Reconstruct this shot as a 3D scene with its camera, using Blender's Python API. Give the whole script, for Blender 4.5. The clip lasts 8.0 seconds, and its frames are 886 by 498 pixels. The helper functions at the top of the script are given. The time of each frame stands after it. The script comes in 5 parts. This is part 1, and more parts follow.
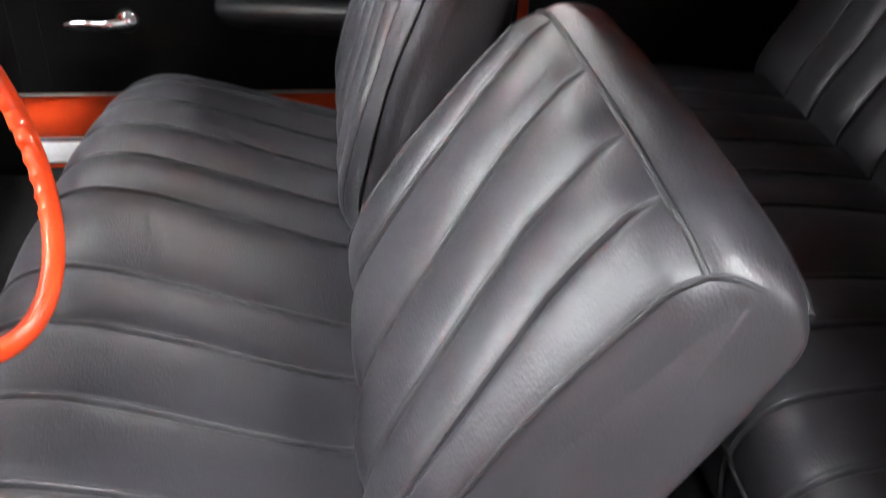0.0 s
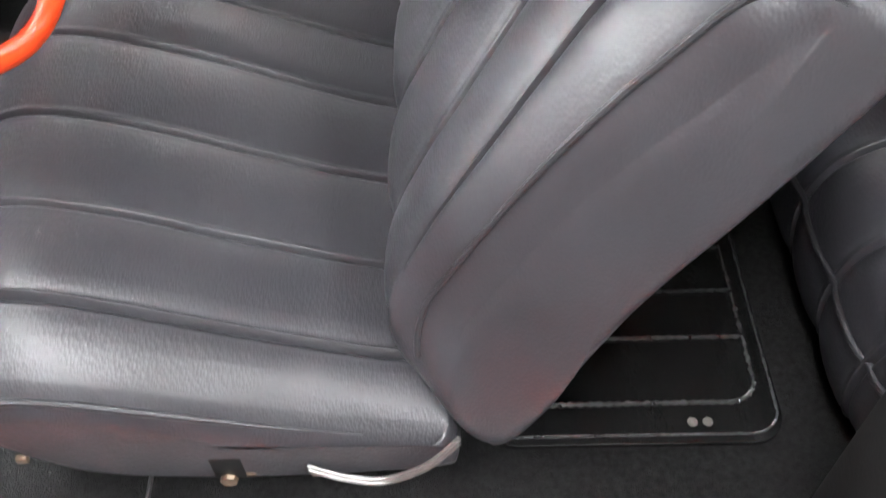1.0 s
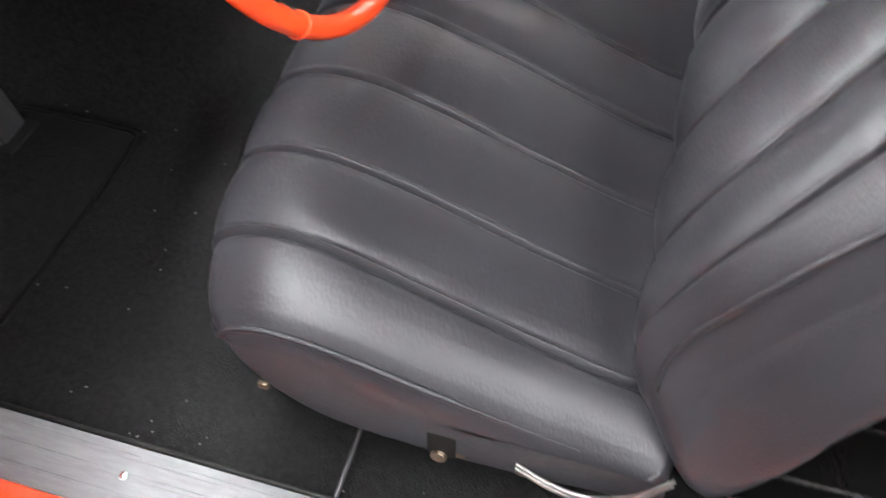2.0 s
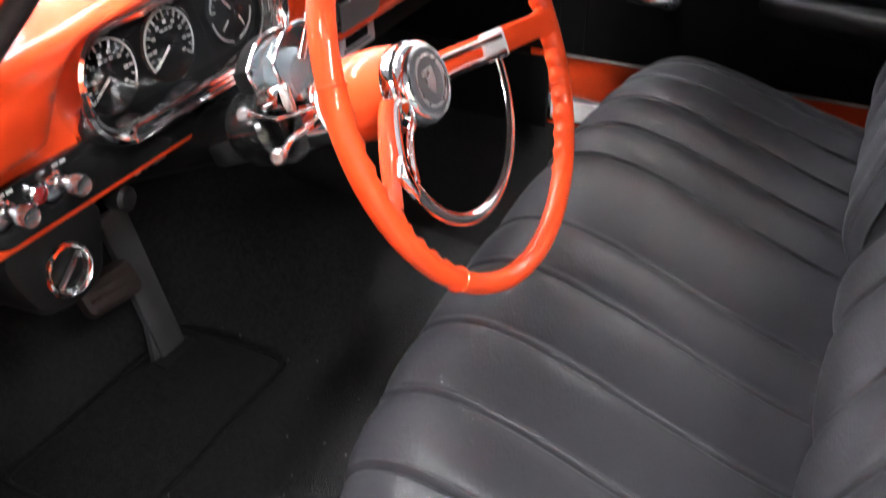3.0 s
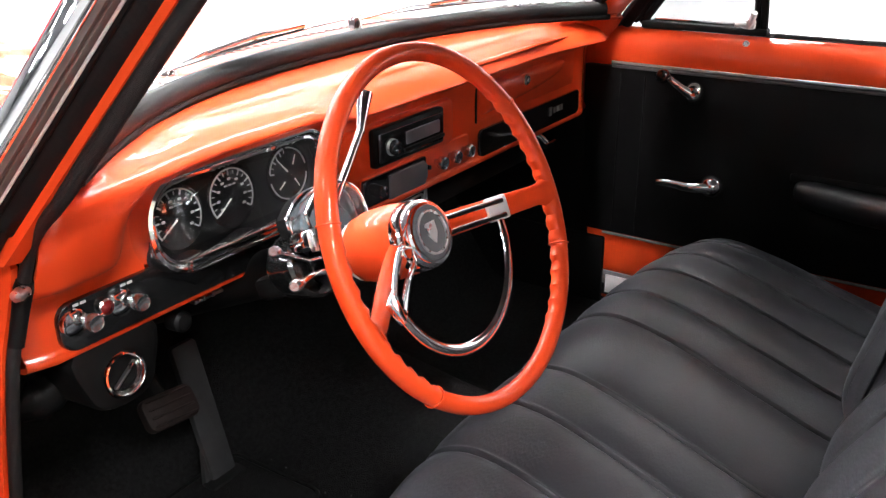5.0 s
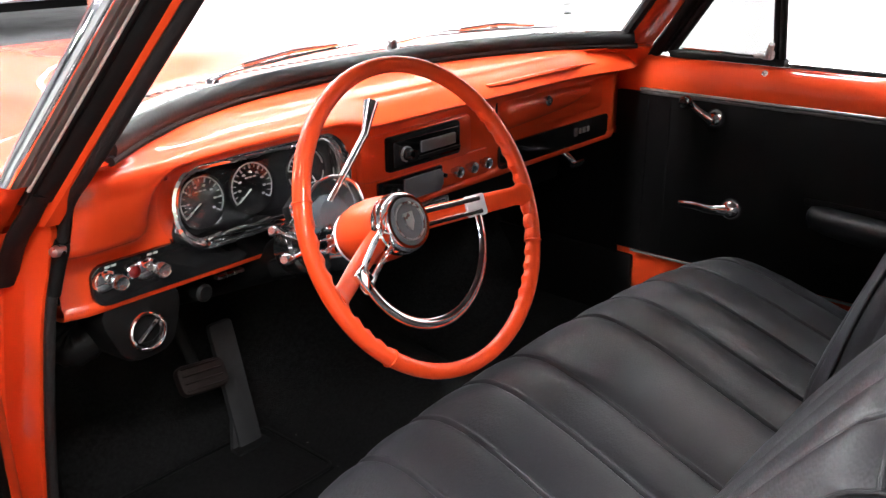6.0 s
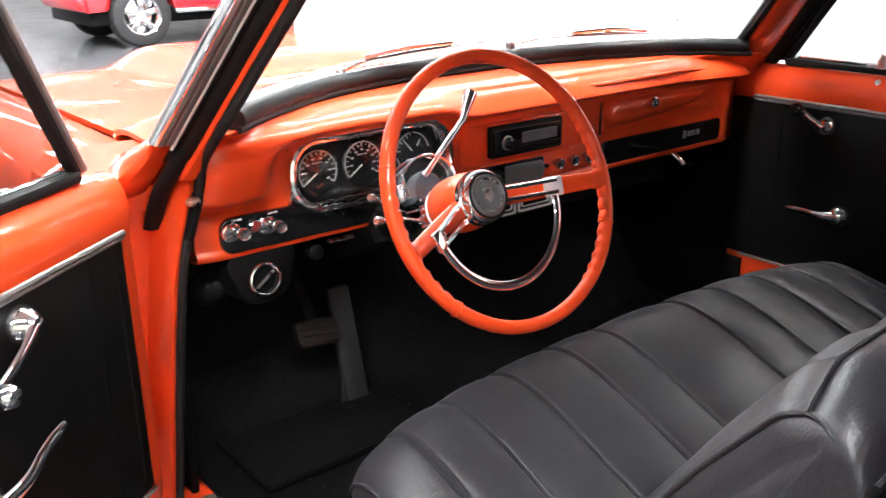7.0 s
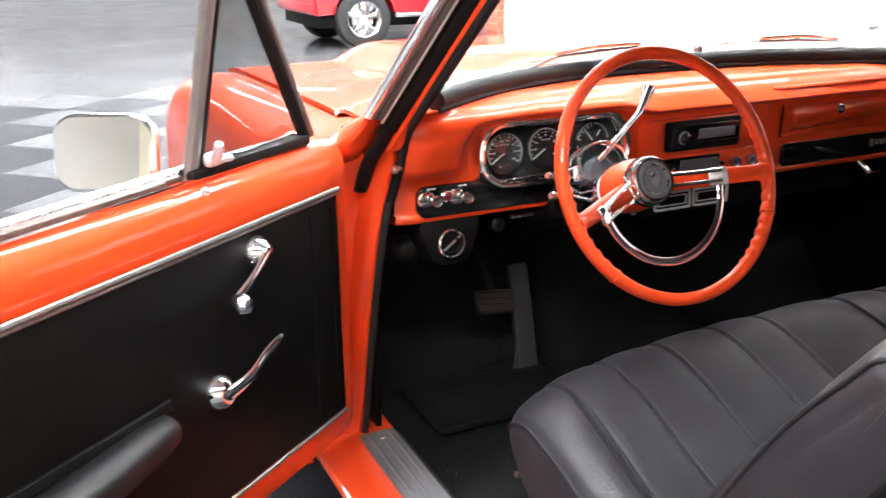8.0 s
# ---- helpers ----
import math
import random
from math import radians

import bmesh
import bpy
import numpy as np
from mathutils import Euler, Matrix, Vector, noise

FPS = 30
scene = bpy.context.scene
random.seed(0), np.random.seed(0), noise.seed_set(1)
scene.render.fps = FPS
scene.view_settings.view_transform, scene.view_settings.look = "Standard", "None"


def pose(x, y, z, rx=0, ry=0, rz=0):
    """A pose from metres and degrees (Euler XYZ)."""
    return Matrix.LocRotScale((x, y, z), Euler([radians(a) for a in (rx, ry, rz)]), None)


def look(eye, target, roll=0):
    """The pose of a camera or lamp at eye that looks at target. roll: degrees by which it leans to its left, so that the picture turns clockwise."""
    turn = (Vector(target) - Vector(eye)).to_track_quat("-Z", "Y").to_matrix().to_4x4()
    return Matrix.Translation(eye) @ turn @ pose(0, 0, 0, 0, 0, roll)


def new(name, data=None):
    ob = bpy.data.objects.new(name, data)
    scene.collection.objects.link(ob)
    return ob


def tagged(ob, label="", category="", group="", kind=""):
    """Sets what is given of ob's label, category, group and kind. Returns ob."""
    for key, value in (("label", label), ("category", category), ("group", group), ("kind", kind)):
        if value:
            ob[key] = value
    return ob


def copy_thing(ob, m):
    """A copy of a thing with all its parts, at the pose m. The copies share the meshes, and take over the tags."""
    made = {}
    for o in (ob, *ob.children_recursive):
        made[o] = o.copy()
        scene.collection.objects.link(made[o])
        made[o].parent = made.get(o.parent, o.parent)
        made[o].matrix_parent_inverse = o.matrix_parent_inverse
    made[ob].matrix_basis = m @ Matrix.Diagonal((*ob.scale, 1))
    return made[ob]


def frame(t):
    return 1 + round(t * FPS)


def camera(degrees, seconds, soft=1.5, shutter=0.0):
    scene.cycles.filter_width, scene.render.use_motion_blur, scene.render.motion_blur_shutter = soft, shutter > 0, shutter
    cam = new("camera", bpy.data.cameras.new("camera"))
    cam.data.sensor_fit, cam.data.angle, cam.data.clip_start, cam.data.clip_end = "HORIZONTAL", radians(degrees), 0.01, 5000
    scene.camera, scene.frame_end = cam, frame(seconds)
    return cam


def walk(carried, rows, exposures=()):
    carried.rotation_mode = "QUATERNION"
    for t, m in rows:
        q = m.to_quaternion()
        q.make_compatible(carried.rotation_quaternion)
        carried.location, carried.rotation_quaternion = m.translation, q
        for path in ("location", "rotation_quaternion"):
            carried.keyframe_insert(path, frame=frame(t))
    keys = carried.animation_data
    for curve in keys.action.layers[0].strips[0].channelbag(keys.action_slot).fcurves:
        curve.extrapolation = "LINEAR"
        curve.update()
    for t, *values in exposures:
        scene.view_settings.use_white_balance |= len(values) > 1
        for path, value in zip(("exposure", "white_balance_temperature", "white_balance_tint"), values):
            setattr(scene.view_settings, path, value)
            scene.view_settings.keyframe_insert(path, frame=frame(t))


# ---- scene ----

# ---- camera ----
cam = camera(52.3, 8.0, soft=1.3, shutter=0.35)
PATH = [
    (0, (-1.085, -0.405, 1.266), (0.577, -0.623, 0.175), 2.2),
    (0.5, (-1.05, -0.445, 1.233), (0.429, -0.56, -0.108), 0.6),
    (1, (-1.024, -0.469, 1.208), (0.254, -0.449, -0.329), -1.8),
    (1.2, (-1.032, -0.438, 1.194), (0.219, -0.392, -0.367), -0.5),
    (1.5, (-1.036, -0.438, 1.191), (0.199, -0.186, -0.362), -2.4),
    (1.7, (-1.033, -0.414, 1.208), (0.168, -0.119, -0.363), -1.2),
    (2.8, (-1.069, -0.356, 1.252), (0.353, 0.312, 0.015), 0.2),
    (3, (-1.072, -0.366, 1.259), (0.408, 0.362, 0.127), -0.3),
    (3.5, (-1.073, -0.358, 1.276), (0.487, 0.448, 0.318), 0.1),
    (4, (-1.076, -0.358, 1.283), (0.527, 0.508, 0.458), -0.1),
    (4.5, (-1.098, -0.419, 1.282), (0.498, 0.515, 0.521), -0.3),
    (4.7, (-1.117, -0.472, 1.28), (0.451, 0.503, 0.512), -0.5),
    (5.8, (-1.17, -0.726, 1.28), (0.279, 0.461, 0.58), -0.5),
    (6, (-1.171, -0.769, 1.281), (0.241, 0.464, 0.583), -0.5),
    (6.5, (-1.182, -0.872, 1.273), (0.1, 0.505, 0.595), -0.6),
    (7, (-1.201, -0.968, 1.273), (-0.039, 0.518, 0.607), -0.6),
    (7.5, (-1.233, -1.055, 1.272), (-0.248, 0.559, 0.62), -0.5),
    (7.7, (-1.25, -1.094, 1.273), (-0.34, 0.565, 0.626), -0.5),
    (8, (-1.272, -1.144, 1.271), (-0.472, 0.572, 0.627), -0.4),
]
walk(cam, [(t, look(eye, target, roll)) for t, eye, target, roll in PATH],
     exposures=[(0.0, 1.40), (0.9, 1.58), (1.7, 1.32), (2.8, 1.04), (3.5, 0.99), (4.0, 0.87), (5.8, 0.46), (7.0, 0.62), (8.0, 0.65)])

# ---- world and light ----
world = bpy.data.worlds.new("showroom_world")
scene.world = world
world.use_nodes = True
world.node_tree.nodes["Background"].inputs[0].default_value = (0.9, 0.95, 1.0, 1)
world.node_tree.nodes["Background"].inputs[1].default_value = 0.04
LAMP = 66.0


# ---- materials ----
def material(name, color, rough=0.5, metal=0.0, coat=0.0, coat_rough=0.05, spec=0.5, vary=0.0, vary_scale=8.0,
             bump=0.0, bump_scale=300.0, fine=0.0, fine_scale=900.0, rough_vary=0.0, per_object=0.0, stretch=(1, 1, 1)):
    m = bpy.data.materials.new(name)
    m.use_nodes = True
    nt = m.node_tree
    b = nt.nodes["Principled BSDF"]
    b.inputs["Base Color"].default_value = (*color, 1)
    b.inputs["Roughness"].default_value = rough
    b.inputs["Metallic"].default_value = metal
    b.inputs["Coat Weight"].default_value = coat
    b.inputs["Coat Roughness"].default_value = coat_rough
    b.inputs["Coat IOR"].default_value = 1.46
    b.inputs["Specular IOR Level"].default_value = spec
    tc = nt.nodes.new("ShaderNodeTexCoord")
    mp = nt.nodes.new("ShaderNodeMapping")
    mp.inputs["Scale"].default_value = stretch
    nt.links.new(tc.outputs["Object"], mp.inputs["Vector"])
    if vary or per_object:
        n = nt.nodes.new("ShaderNodeTexNoise")
        n.inputs["Scale"].default_value = vary_scale
        n.inputs["Detail"].default_value = 6
        nt.links.new(mp.outputs[0], n.inputs["Vector"])
        r = nt.nodes.new("ShaderNodeMapRange")
        r.inputs["From Min"].default_value, r.inputs["From Max"].default_value = 0.3, 0.7
        r.inputs["To Min"].default_value, r.inputs["To Max"].default_value = 1 - vary, 1 + vary
        nt.links.new(n.outputs["Fac"], r.inputs["Value"])
        fac = r.outputs[0]
        if per_object:
            oi = nt.nodes.new("ShaderNodeObjectInfo")
            r2 = nt.nodes.new("ShaderNodeMapRange")
            r2.inputs["To Min"].default_value, r2.inputs["To Max"].default_value = 1 - per_object, 1 + per_object
            nt.links.new(oi.outputs["Random"], r2.inputs["Value"])
            mul = nt.nodes.new("ShaderNodeMath")
            mul.operation = "MULTIPLY"
            nt.links.new(fac, mul.inputs[0])
            nt.links.new(r2.outputs[0], mul.inputs[1])
            fac = mul.outputs[0]
        mix = nt.nodes.new("ShaderNodeVectorMath")
        mix.operation = "SCALE"
        mix.inputs[0].default_value = color
        nt.links.new(fac, mix.inputs["Scale"])
        nt.links.new(mix.outputs[0], b.inputs["Base Color"])
    if rough_vary:
        n = nt.nodes.new("ShaderNodeTexNoise")
        n.inputs["Scale"].default_value = vary_scale * 1.7
        n.inputs["Detail"].default_value = 5
        nt.links.new(mp.outputs[0], n.inputs["Vector"])
        r = nt.nodes.new("ShaderNodeMapRange")
        r.inputs["From Min"].default_value, r.inputs["From Max"].default_value = 0.3, 0.7
        r.inputs["To Min"].default_value, r.inputs["To Max"].default_value = max(rough - rough_vary, 0.02), rough + rough_vary
        nt.links.new(n.outputs["Fac"], r.inputs["Value"])
        nt.links.new(r.outputs[0], b.inputs["Roughness"])
    last = None
    for amount, scale, kind in ((bump, bump_scale, "noise"), (fine, fine_scale, "cells")):
        if not amount:
            continue
        if kind == "noise":
            n = nt.nodes.new("ShaderNodeTexNoise")
            n.inputs["Detail"].default_value = 4
            out = n.outputs["Fac"]
        else:
            n = nt.nodes.new("ShaderNodeTexVoronoi")
            out = n.outputs["Distance"]
        n.inputs["Scale"].default_value = scale
        nt.links.new(mp.outputs[0], n.inputs["Vector"])
        bp = nt.nodes.new("ShaderNodeBump")
        bp.inputs["Strength"].default_value = amount
        bp.inputs["Distance"].default_value = 0.002
        nt.links.new(out, bp.inputs["Height"])
        if last:
            nt.links.new(last.outputs[0], bp.inputs["Normal"])
        nt.links.new(bp.outputs[0], b.inputs["Normal"])
        last = bp
    return m


def glass(name, tint=(0.93, 0.96, 0.95), ior=1.45):
    m = bpy.data.materials.new(name)
    m.use_nodes = True
    b = m.node_tree.nodes["Principled BSDF"]
    b.inputs["Base Color"].default_value = (*tint, 1)
    b.inputs["Roughness"].default_value = 0.0
    b.inputs["Transmission Weight"].default_value = 1.0
    b.inputs["IOR"].default_value = ior
    return m


def glow(name, color, strength):
    m = bpy.data.materials.new(name)
    m.use_nodes = True
    b = m.node_tree.nodes["Principled BSDF"]
    b.inputs["Base Color"].default_value = (0.9, 0.9, 0.9, 1)
    b.inputs["Emission Color"].default_value = (*color, 1)
    b.inputs["Emission Strength"].default_value = strength
    return m


ORANGE = material("orange_paint", (0.68, 0.058, 0.012), 0.5, spec=0.08, coat=0.9, coat_rough=0.025, vary=0.05, vary_scale=5, bump=0.015, bump_scale=60)
LEATHER = material("black_leather", (0.0185, 0.0182, 0.0208), 0.38, spec=0.34, vary=0.18, vary_scale=9, rough_vary=0.06, bump=0.10, bump_scale=170, fine=0.13, fine_scale=420, stretch=(0.36, 1, 0.75))
PIPING = material("black_piping", (0.014, 0.014, 0.016), 0.42, spec=0.35, vary=0.15, vary_scale=40, fine=0.3, fine_scale=900)
VINYL = material("black_door_vinyl", (0.0036, 0.0034, 0.0034), 0.42, spec=0.08, vary=0.2, vary_scale=10, bump=0.1, bump_scale=60, fine=0.25, fine_scale=800)
ARMREST = material("armrest_vinyl", (0.006, 0.006, 0.0065), 0.42, vary=0.15, vary_scale=12, fine=0.3, fine_scale=900)
CARPET = material("black_carpet", (0.0084, 0.0084, 0.0085), 0.95, spec=0.10, vary=0.55, vary_scale=140, bump=1.0, bump_scale=380, fine=0.8, fine_scale=600)
RUBBER = material("black_rubber", (0.007, 0.007, 0.007), 0.55, spec=0.16, vary=0.25, vary_scale=30, bump=0.2, bump_scale=200)
CORD = material("woven_black_cord", (0.012, 0.0115, 0.0115), 0.5, spec=0.25, vary=0.3, vary_scale=120, fine=0.4, fine_scale=1500)
MATVINYL = material("ribbed_vinyl_mat", (0.006, 0.006, 0.006), 0.16, vary=0.3, vary_scale=25, bump=0.3, bump_scale=120)
GLOSSBLACK = material("gloss_black", (0.008, 0.008, 0.008), 0.14, coat=0.6, vary=0.2, vary_scale=20)
SATINBLACK = material("satin_black", (0.005, 0.005, 0.005), 0.5, spec=0.10, vary=0.3, vary_scale=18, bump=0.1, bump_scale=200)
CHROME = material("chrome", (0.86, 0.87, 0.88), 0.06, metal=1.0, vary=0.04, vary_scale=30, rough_vary=0.03)
STEEL = material("brushed_steel", (0.62, 0.62, 0.62), 0.28, metal=1.0, vary=0.06, vary_scale=40, rough_vary=0.03)
GREYBAND = material("dull_grey_band", (0.19, 0.172, 0.16), 0.42, metal=0.35, vary=0.1, vary_scale=50)
DULLMETAL = material("dull_metal", (0.20, 0.195, 0.185), 0.46, metal=0.9, vary=0.15, vary_scale=90)
SILLPLATE = material("aluminium_sill_plate", (0.125, 0.127, 0.13), 0.5, metal=0.3, vary=0.12, vary_scale=30, rough_vary=0.12, bump=0.2, bump_scale=140, stretch=(6, 1, 1))
GREYPLATE = material("grey_plastic_plate", (0.10, 0.10, 0.105), 0.4, vary=0.08, vary_scale=30)
SMOKEDRUM = material("smoked_drum", (0.045, 0.05, 0.055), 0.2, vary=0.2, vary_scale=60)
DIALMARK = material("pale_dial_print", (0.36, 0.36, 0.35), 0.5)
NEEDLE = material("needle_white", (0.75, 0.74, 0.7), 0.4)
REDLENS = material("red_lens", (0.16, 0.012, 0.012), 0.15, coat=0.5)
BRASS = material("old_fastener", (0.16, 0.12, 0.085), 0.45, metal=0.8, vary=0.3, vary_scale=90)
MATRIB = material("shiny_vinyl_rib", (0.03, 0.03, 0.031), 0.14, spec=0.8, vary=0.4, vary_scale=90)
PEDALGREY = material("grey_rubber", (0.020, 0.020, 0.021), 0.5, vary=0.2, vary_scale=40, bump=0.2, bump_scale=200)
KNOBALU = material("turned_aluminium", (0.50, 0.50, 0.50), 0.24, metal=0.95, vary=0.15, vary_scale=120)
PEDALPAD = material("brown_rubber_pad", (0.014, 0.009, 0.008), 0.6, spec=0.2, vary=0.2, vary_scale=40, bump=0.4, bump_scale=150)
WINDOWGLASS = glass("window_glass", ior=1.12)
SMOKED = glass("smoked_clear_plastic", (0.80, 0.84, 0.86), 1.35)
TINTED = glass("tinted_glass", (0.45, 0.465, 0.46), 1.12)
DIALGLASS = glass("dial_glass", (0.97, 0.97, 0.97))
MIRROR = material("mirror_silver", (0.90, 0.90, 0.90), 0.015, metal=1.0)
CONCRETE = material("polished_concrete", (0.085, 0.087, 0.092), 0.16, spec=0.15, vary=0.16, vary_scale=0.8, rough_vary=0.04, bump=0.015, bump_scale=12)
TILELIGHT = material("pale_grey_tile", (0.080, 0.082, 0.088), 0.34, spec=0.045, vary=0.1, vary_scale=6, rough_vary=0.06, per_object=0.08)
TILEDARK = material("charcoal_tile", (0.018, 0.019, 0.022), 0.34, spec=0.07, vary=0.25, vary_scale=60, rough_vary=0.06, per_object=0.12, bump=0.1, bump_scale=90)
WHITEWALL = material("white_wall_paint", (0.88, 0.88, 0.87), 0.6, vary=0.03, vary_scale=2, bump=0.05, bump_scale=90)
CREAMWALL = material("cream_wall_paint", (0.82, 0.765, 0.60), 0.6, vary=0.04, vary_scale=2, bump=0.05, bump_scale=90)
GREYWALL = material("grey_wall_paint", (0.55, 0.55, 0.55), 0.6, vary=0.05, vary_scale=2, bump=0.05, bump_scale=90)
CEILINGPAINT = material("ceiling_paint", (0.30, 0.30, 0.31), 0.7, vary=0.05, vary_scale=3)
REDPAINT = material("red_paint", (0.55, 0.012, 0.02), 0.3, coat=1.0, vary=0.04, vary_scale=4)
TYRE = material("tyre_rubber", (0.02, 0.02, 0.021), 0.7, vary=0.2, vary_scale=30, bump=0.3, bump_scale=120)
ALLOY = material("polished_alloy", (0.8, 0.8, 0.81), 0.15, metal=1.0, vary=0.06, vary_scale=20)
BRICK = material("red_brick", (0.34, 0.12, 0.075), 0.8, vary=0.25, vary_scale=12, bump=0.4, bump_scale=80, per_object=0.2)
MORTAR = material("grey_mortar", (0.32, 0.3, 0.28), 0.9, vary=0.15, vary_scale=30, bump=0.4, bump_scale=120)
HEADLINER = material("headliner", (0.10, 0.10, 0.10), 0.8, vary=0.1, vary_scale=20, bump=0.2, bump_scale=200)
TUBE = glow("lamp_diffuser", (0.97, 0.98, 1.0), LAMP)
# bright metal sheen put into a pale base colour
SHEENTRIM = material("pale_sheen_trim", (0.78, 0.78, 0.79), 0.3, metal=0.3, vary=0.06, vary_scale=60)
STICKER = material("white_sticker", (0.8, 0.8, 0.78), 0.5)
BROWNFELT = material("brown_felt", (0.060, 0.036, 0.027), 0.6, spec=0.3, vary=0.3, vary_scale=60, bump=0.3, bump_scale=300)
PRINT = material("grey_print", (0.25, 0.25, 0.25), 0.5)


# ---- mesh tools ----
def finish(bm, angle=40):
    bmesh.ops.recalc_face_normals(bm, faces=bm.faces)
    me = bpy.data.meshes.new("mesh")
    bm.to_mesh(me)
    bm.free()
    me.shade_smooth()
    me.set_sharp_from_angle(angle=radians(angle))
    return me


def part(name, bm, mat, parent=None, label="", origin=(0, 0, 0), angle=40):
    """One mesh object, under a thing or a part; origin is where its thing stands."""
    me = finish(bm, angle) if isinstance(bm, bmesh.types.BMesh) else bm
    me.name = name
    if tuple(origin) != (0, 0, 0):
        me.transform(Matrix.Translation([-c for c in origin]))
    me.materials.append(mat)
    ob = new(name, me)
    if parent is not None:
        ob.parent = parent
    return tagged(ob, label=label)


def thing(name, label, category, base=(0, 0, 0), group="", kind=""):
    ob = new(name)
    ob.empty_display_size = 0.05
    ob.location = base
    return tagged(ob, label, category, group, kind)


def surface(bm, rows, close_u=False, close_v=False, caps=False):
    """Quads over rows of points; u runs along a row, v from row to row."""
    vs = [[bm.verts.new(p) for p in row] for row in rows]
    nv, nu = len(vs), len(vs[0])
    for a in range(nv if close_v else nv - 1):
        for b in range(nu if close_u else nu - 1):
            q = (vs[a][b], vs[a][(b + 1) % nu], vs[(a + 1) % nv][(b + 1) % nu], vs[(a + 1) % nv][b])
            bm.faces.new(q)
    if caps:
        bm.faces.new(list(reversed(vs[0])))
        bm.faces.new(vs[-1])
    return bm


def thicken(bm, t, away):
    """Give an open sheet its thickness t, on the side that away points to (a direction)."""
    bm.normal_update()
    faces, edges, verts = bm.faces[:], bm.edges[:], bm.verts[:]
    away = Vector(away)
    sign = 1 if sum(f.normal.dot(away) * f.calc_area() for f in faces) > 0 else -1
    rim = [tuple(e.verts) for e in edges if len(e.link_faces) == 1]
    twin = {v: bm.verts.new(v.co + v.normal * t * sign) for v in verts}
    for f in faces:
        bm.faces.new([twin[v] for v in reversed(f.verts)])
    for a, b in rim:
        bm.faces.new((a, b, twin[b], twin[a]))
    return bm


def spline(pts, n=8, closed=False):
    """Catmull-Rom through points."""
    p = [Vector(q) for q in pts]
    out = []
    count = len(p)
    for i in range(count if closed else count - 1):
        a = p[(i - 1) % count] if closed or i > 0 else p[0] * 2 - p[1]
        b, c = p[i], p[(i + 1) % count]
        d = p[(i + 2) % count] if closed or i + 2 < count else p[-1] * 2 - p[-2]
        for k in range(n):
            t = k / n
            out.append(0.5 * ((2 * b) + (c - a) * t + (2 * a - 5 * b + 4 * c - d) * t * t + (3 * b - a - 3 * c + d) * t ** 3))
    if not closed:
        out.append(p[-1])
    return out


def tube(pts, r, seg=10, closed=False, flat=1.0, up=(0, 0, 1), bm=None):
    """A tube along points; r a number or one per point; flat squeezes it along its second axis."""
    bm = bm or bmesh.new()
    p = [Vector(q) for q in pts]
    n = len(p)
    rows = []
    last = None
    for i in range(n):
        t = ((p[(i + 1) % n] - p[i - 1]) if closed else (p[min(i + 1, n - 1)] - p[max(i - 1, 0)])).normalized()
        if last is None:
            u = Vector(up)
            if abs(u.dot(t)) > 0.95:
                u = Vector((1, 0, 0)) if abs(t.x) < 0.9 else Vector((0, 1, 0))
        else:
            u = last
        u = (u - t * u.dot(t)).normalized()
        last = u
        w = t.cross(u)
        rad = r[i] if isinstance(r, (list, tuple)) else r
        rows.append([p[i] + (w * math.cos(k * math.tau / seg) + u * math.sin(k * math.tau / seg) * flat) * rad for k in range(seg)])
    return surface(bm, rows, close_u=True, close_v=closed, caps=not closed)


def lathe(profile, seg=32, m=None, bm=None, ring=False):
    """A turned shape round z from (radius, height) pairs; a ring stays open in the middle."""
    bm = bm or bmesh.new()
    m = m or Matrix()
    rows = []
    for r, h in profile:
        rows.append([m @ Vector((r * math.cos(a * math.tau / seg), r * math.sin(a * math.tau / seg), h)) for a in range(seg)])
    return surface(bm, rows, close_u=True, close_v=ring, caps=not ring)


def rbox(size, m=None, bevel=0.004, seg=2, bm=None):
    """A box with rounded edges about the origin of m."""
    own = bmesh.new()
    bmesh.ops.create_cube(own, size=1)
    bmesh.ops.scale(own, vec=size, verts=own.verts)
    if bevel:
        bmesh.ops.bevel(own, geom=own.edges[:], offset=min(bevel, min(size) * 0.49), segments=seg, affect="EDGES", profile=0.5)
    own.transform(m or Matrix())
    if bm is None:
        return own
    me = bpy.data.meshes.new("tmp")
    own.to_mesh(me)
    own.free()
    bm.from_mesh(me)
    bpy.data.meshes.remove(me)
    return bm


def rounded(w, h, r, n=6):
    """A rounded rectangle's outline."""
    out = []
    for cx, cy, a0 in ((w / 2 - r, h / 2 - r, 0), (-w / 2 + r, h / 2 - r, 90), (-w / 2 + r, -h / 2 + r, 180), (w / 2 - r, -h / 2 + r, 270)):
        for k in range(n + 1):
            a = radians(a0 + 90 * k / n)
            out.append((cx + r * math.cos(a), cy + r * math.sin(a)))
    return out


def plate(outline, depth, m=None, edge=0.0):
    """An outline in the xy plane of m, made solid towards +z, its front edge eased."""
    bm = bmesh.new()
    m = m or Matrix()
    c = Vector((sum(p[0] for p in outline) / len(outline), sum(p[1] for p in outline) / len(outline)))

    def row(z, inset):
        pts = []
        for p in outline:
            d = Vector(p) - c
            k = max(0.0, 1 - inset / max(d.length, 1e-4))
            q = c + d * k
            pts.append(m @ Vector((q.x, q.y, z)))
        return pts
    rows = [row(0, 0), row(depth - edge, 0)]
    if edge:
        rows += [row(depth - edge * 0.3, edge * 0.3), row(depth, edge)]
    return surface(bm, rows, close_u=True, caps=True)


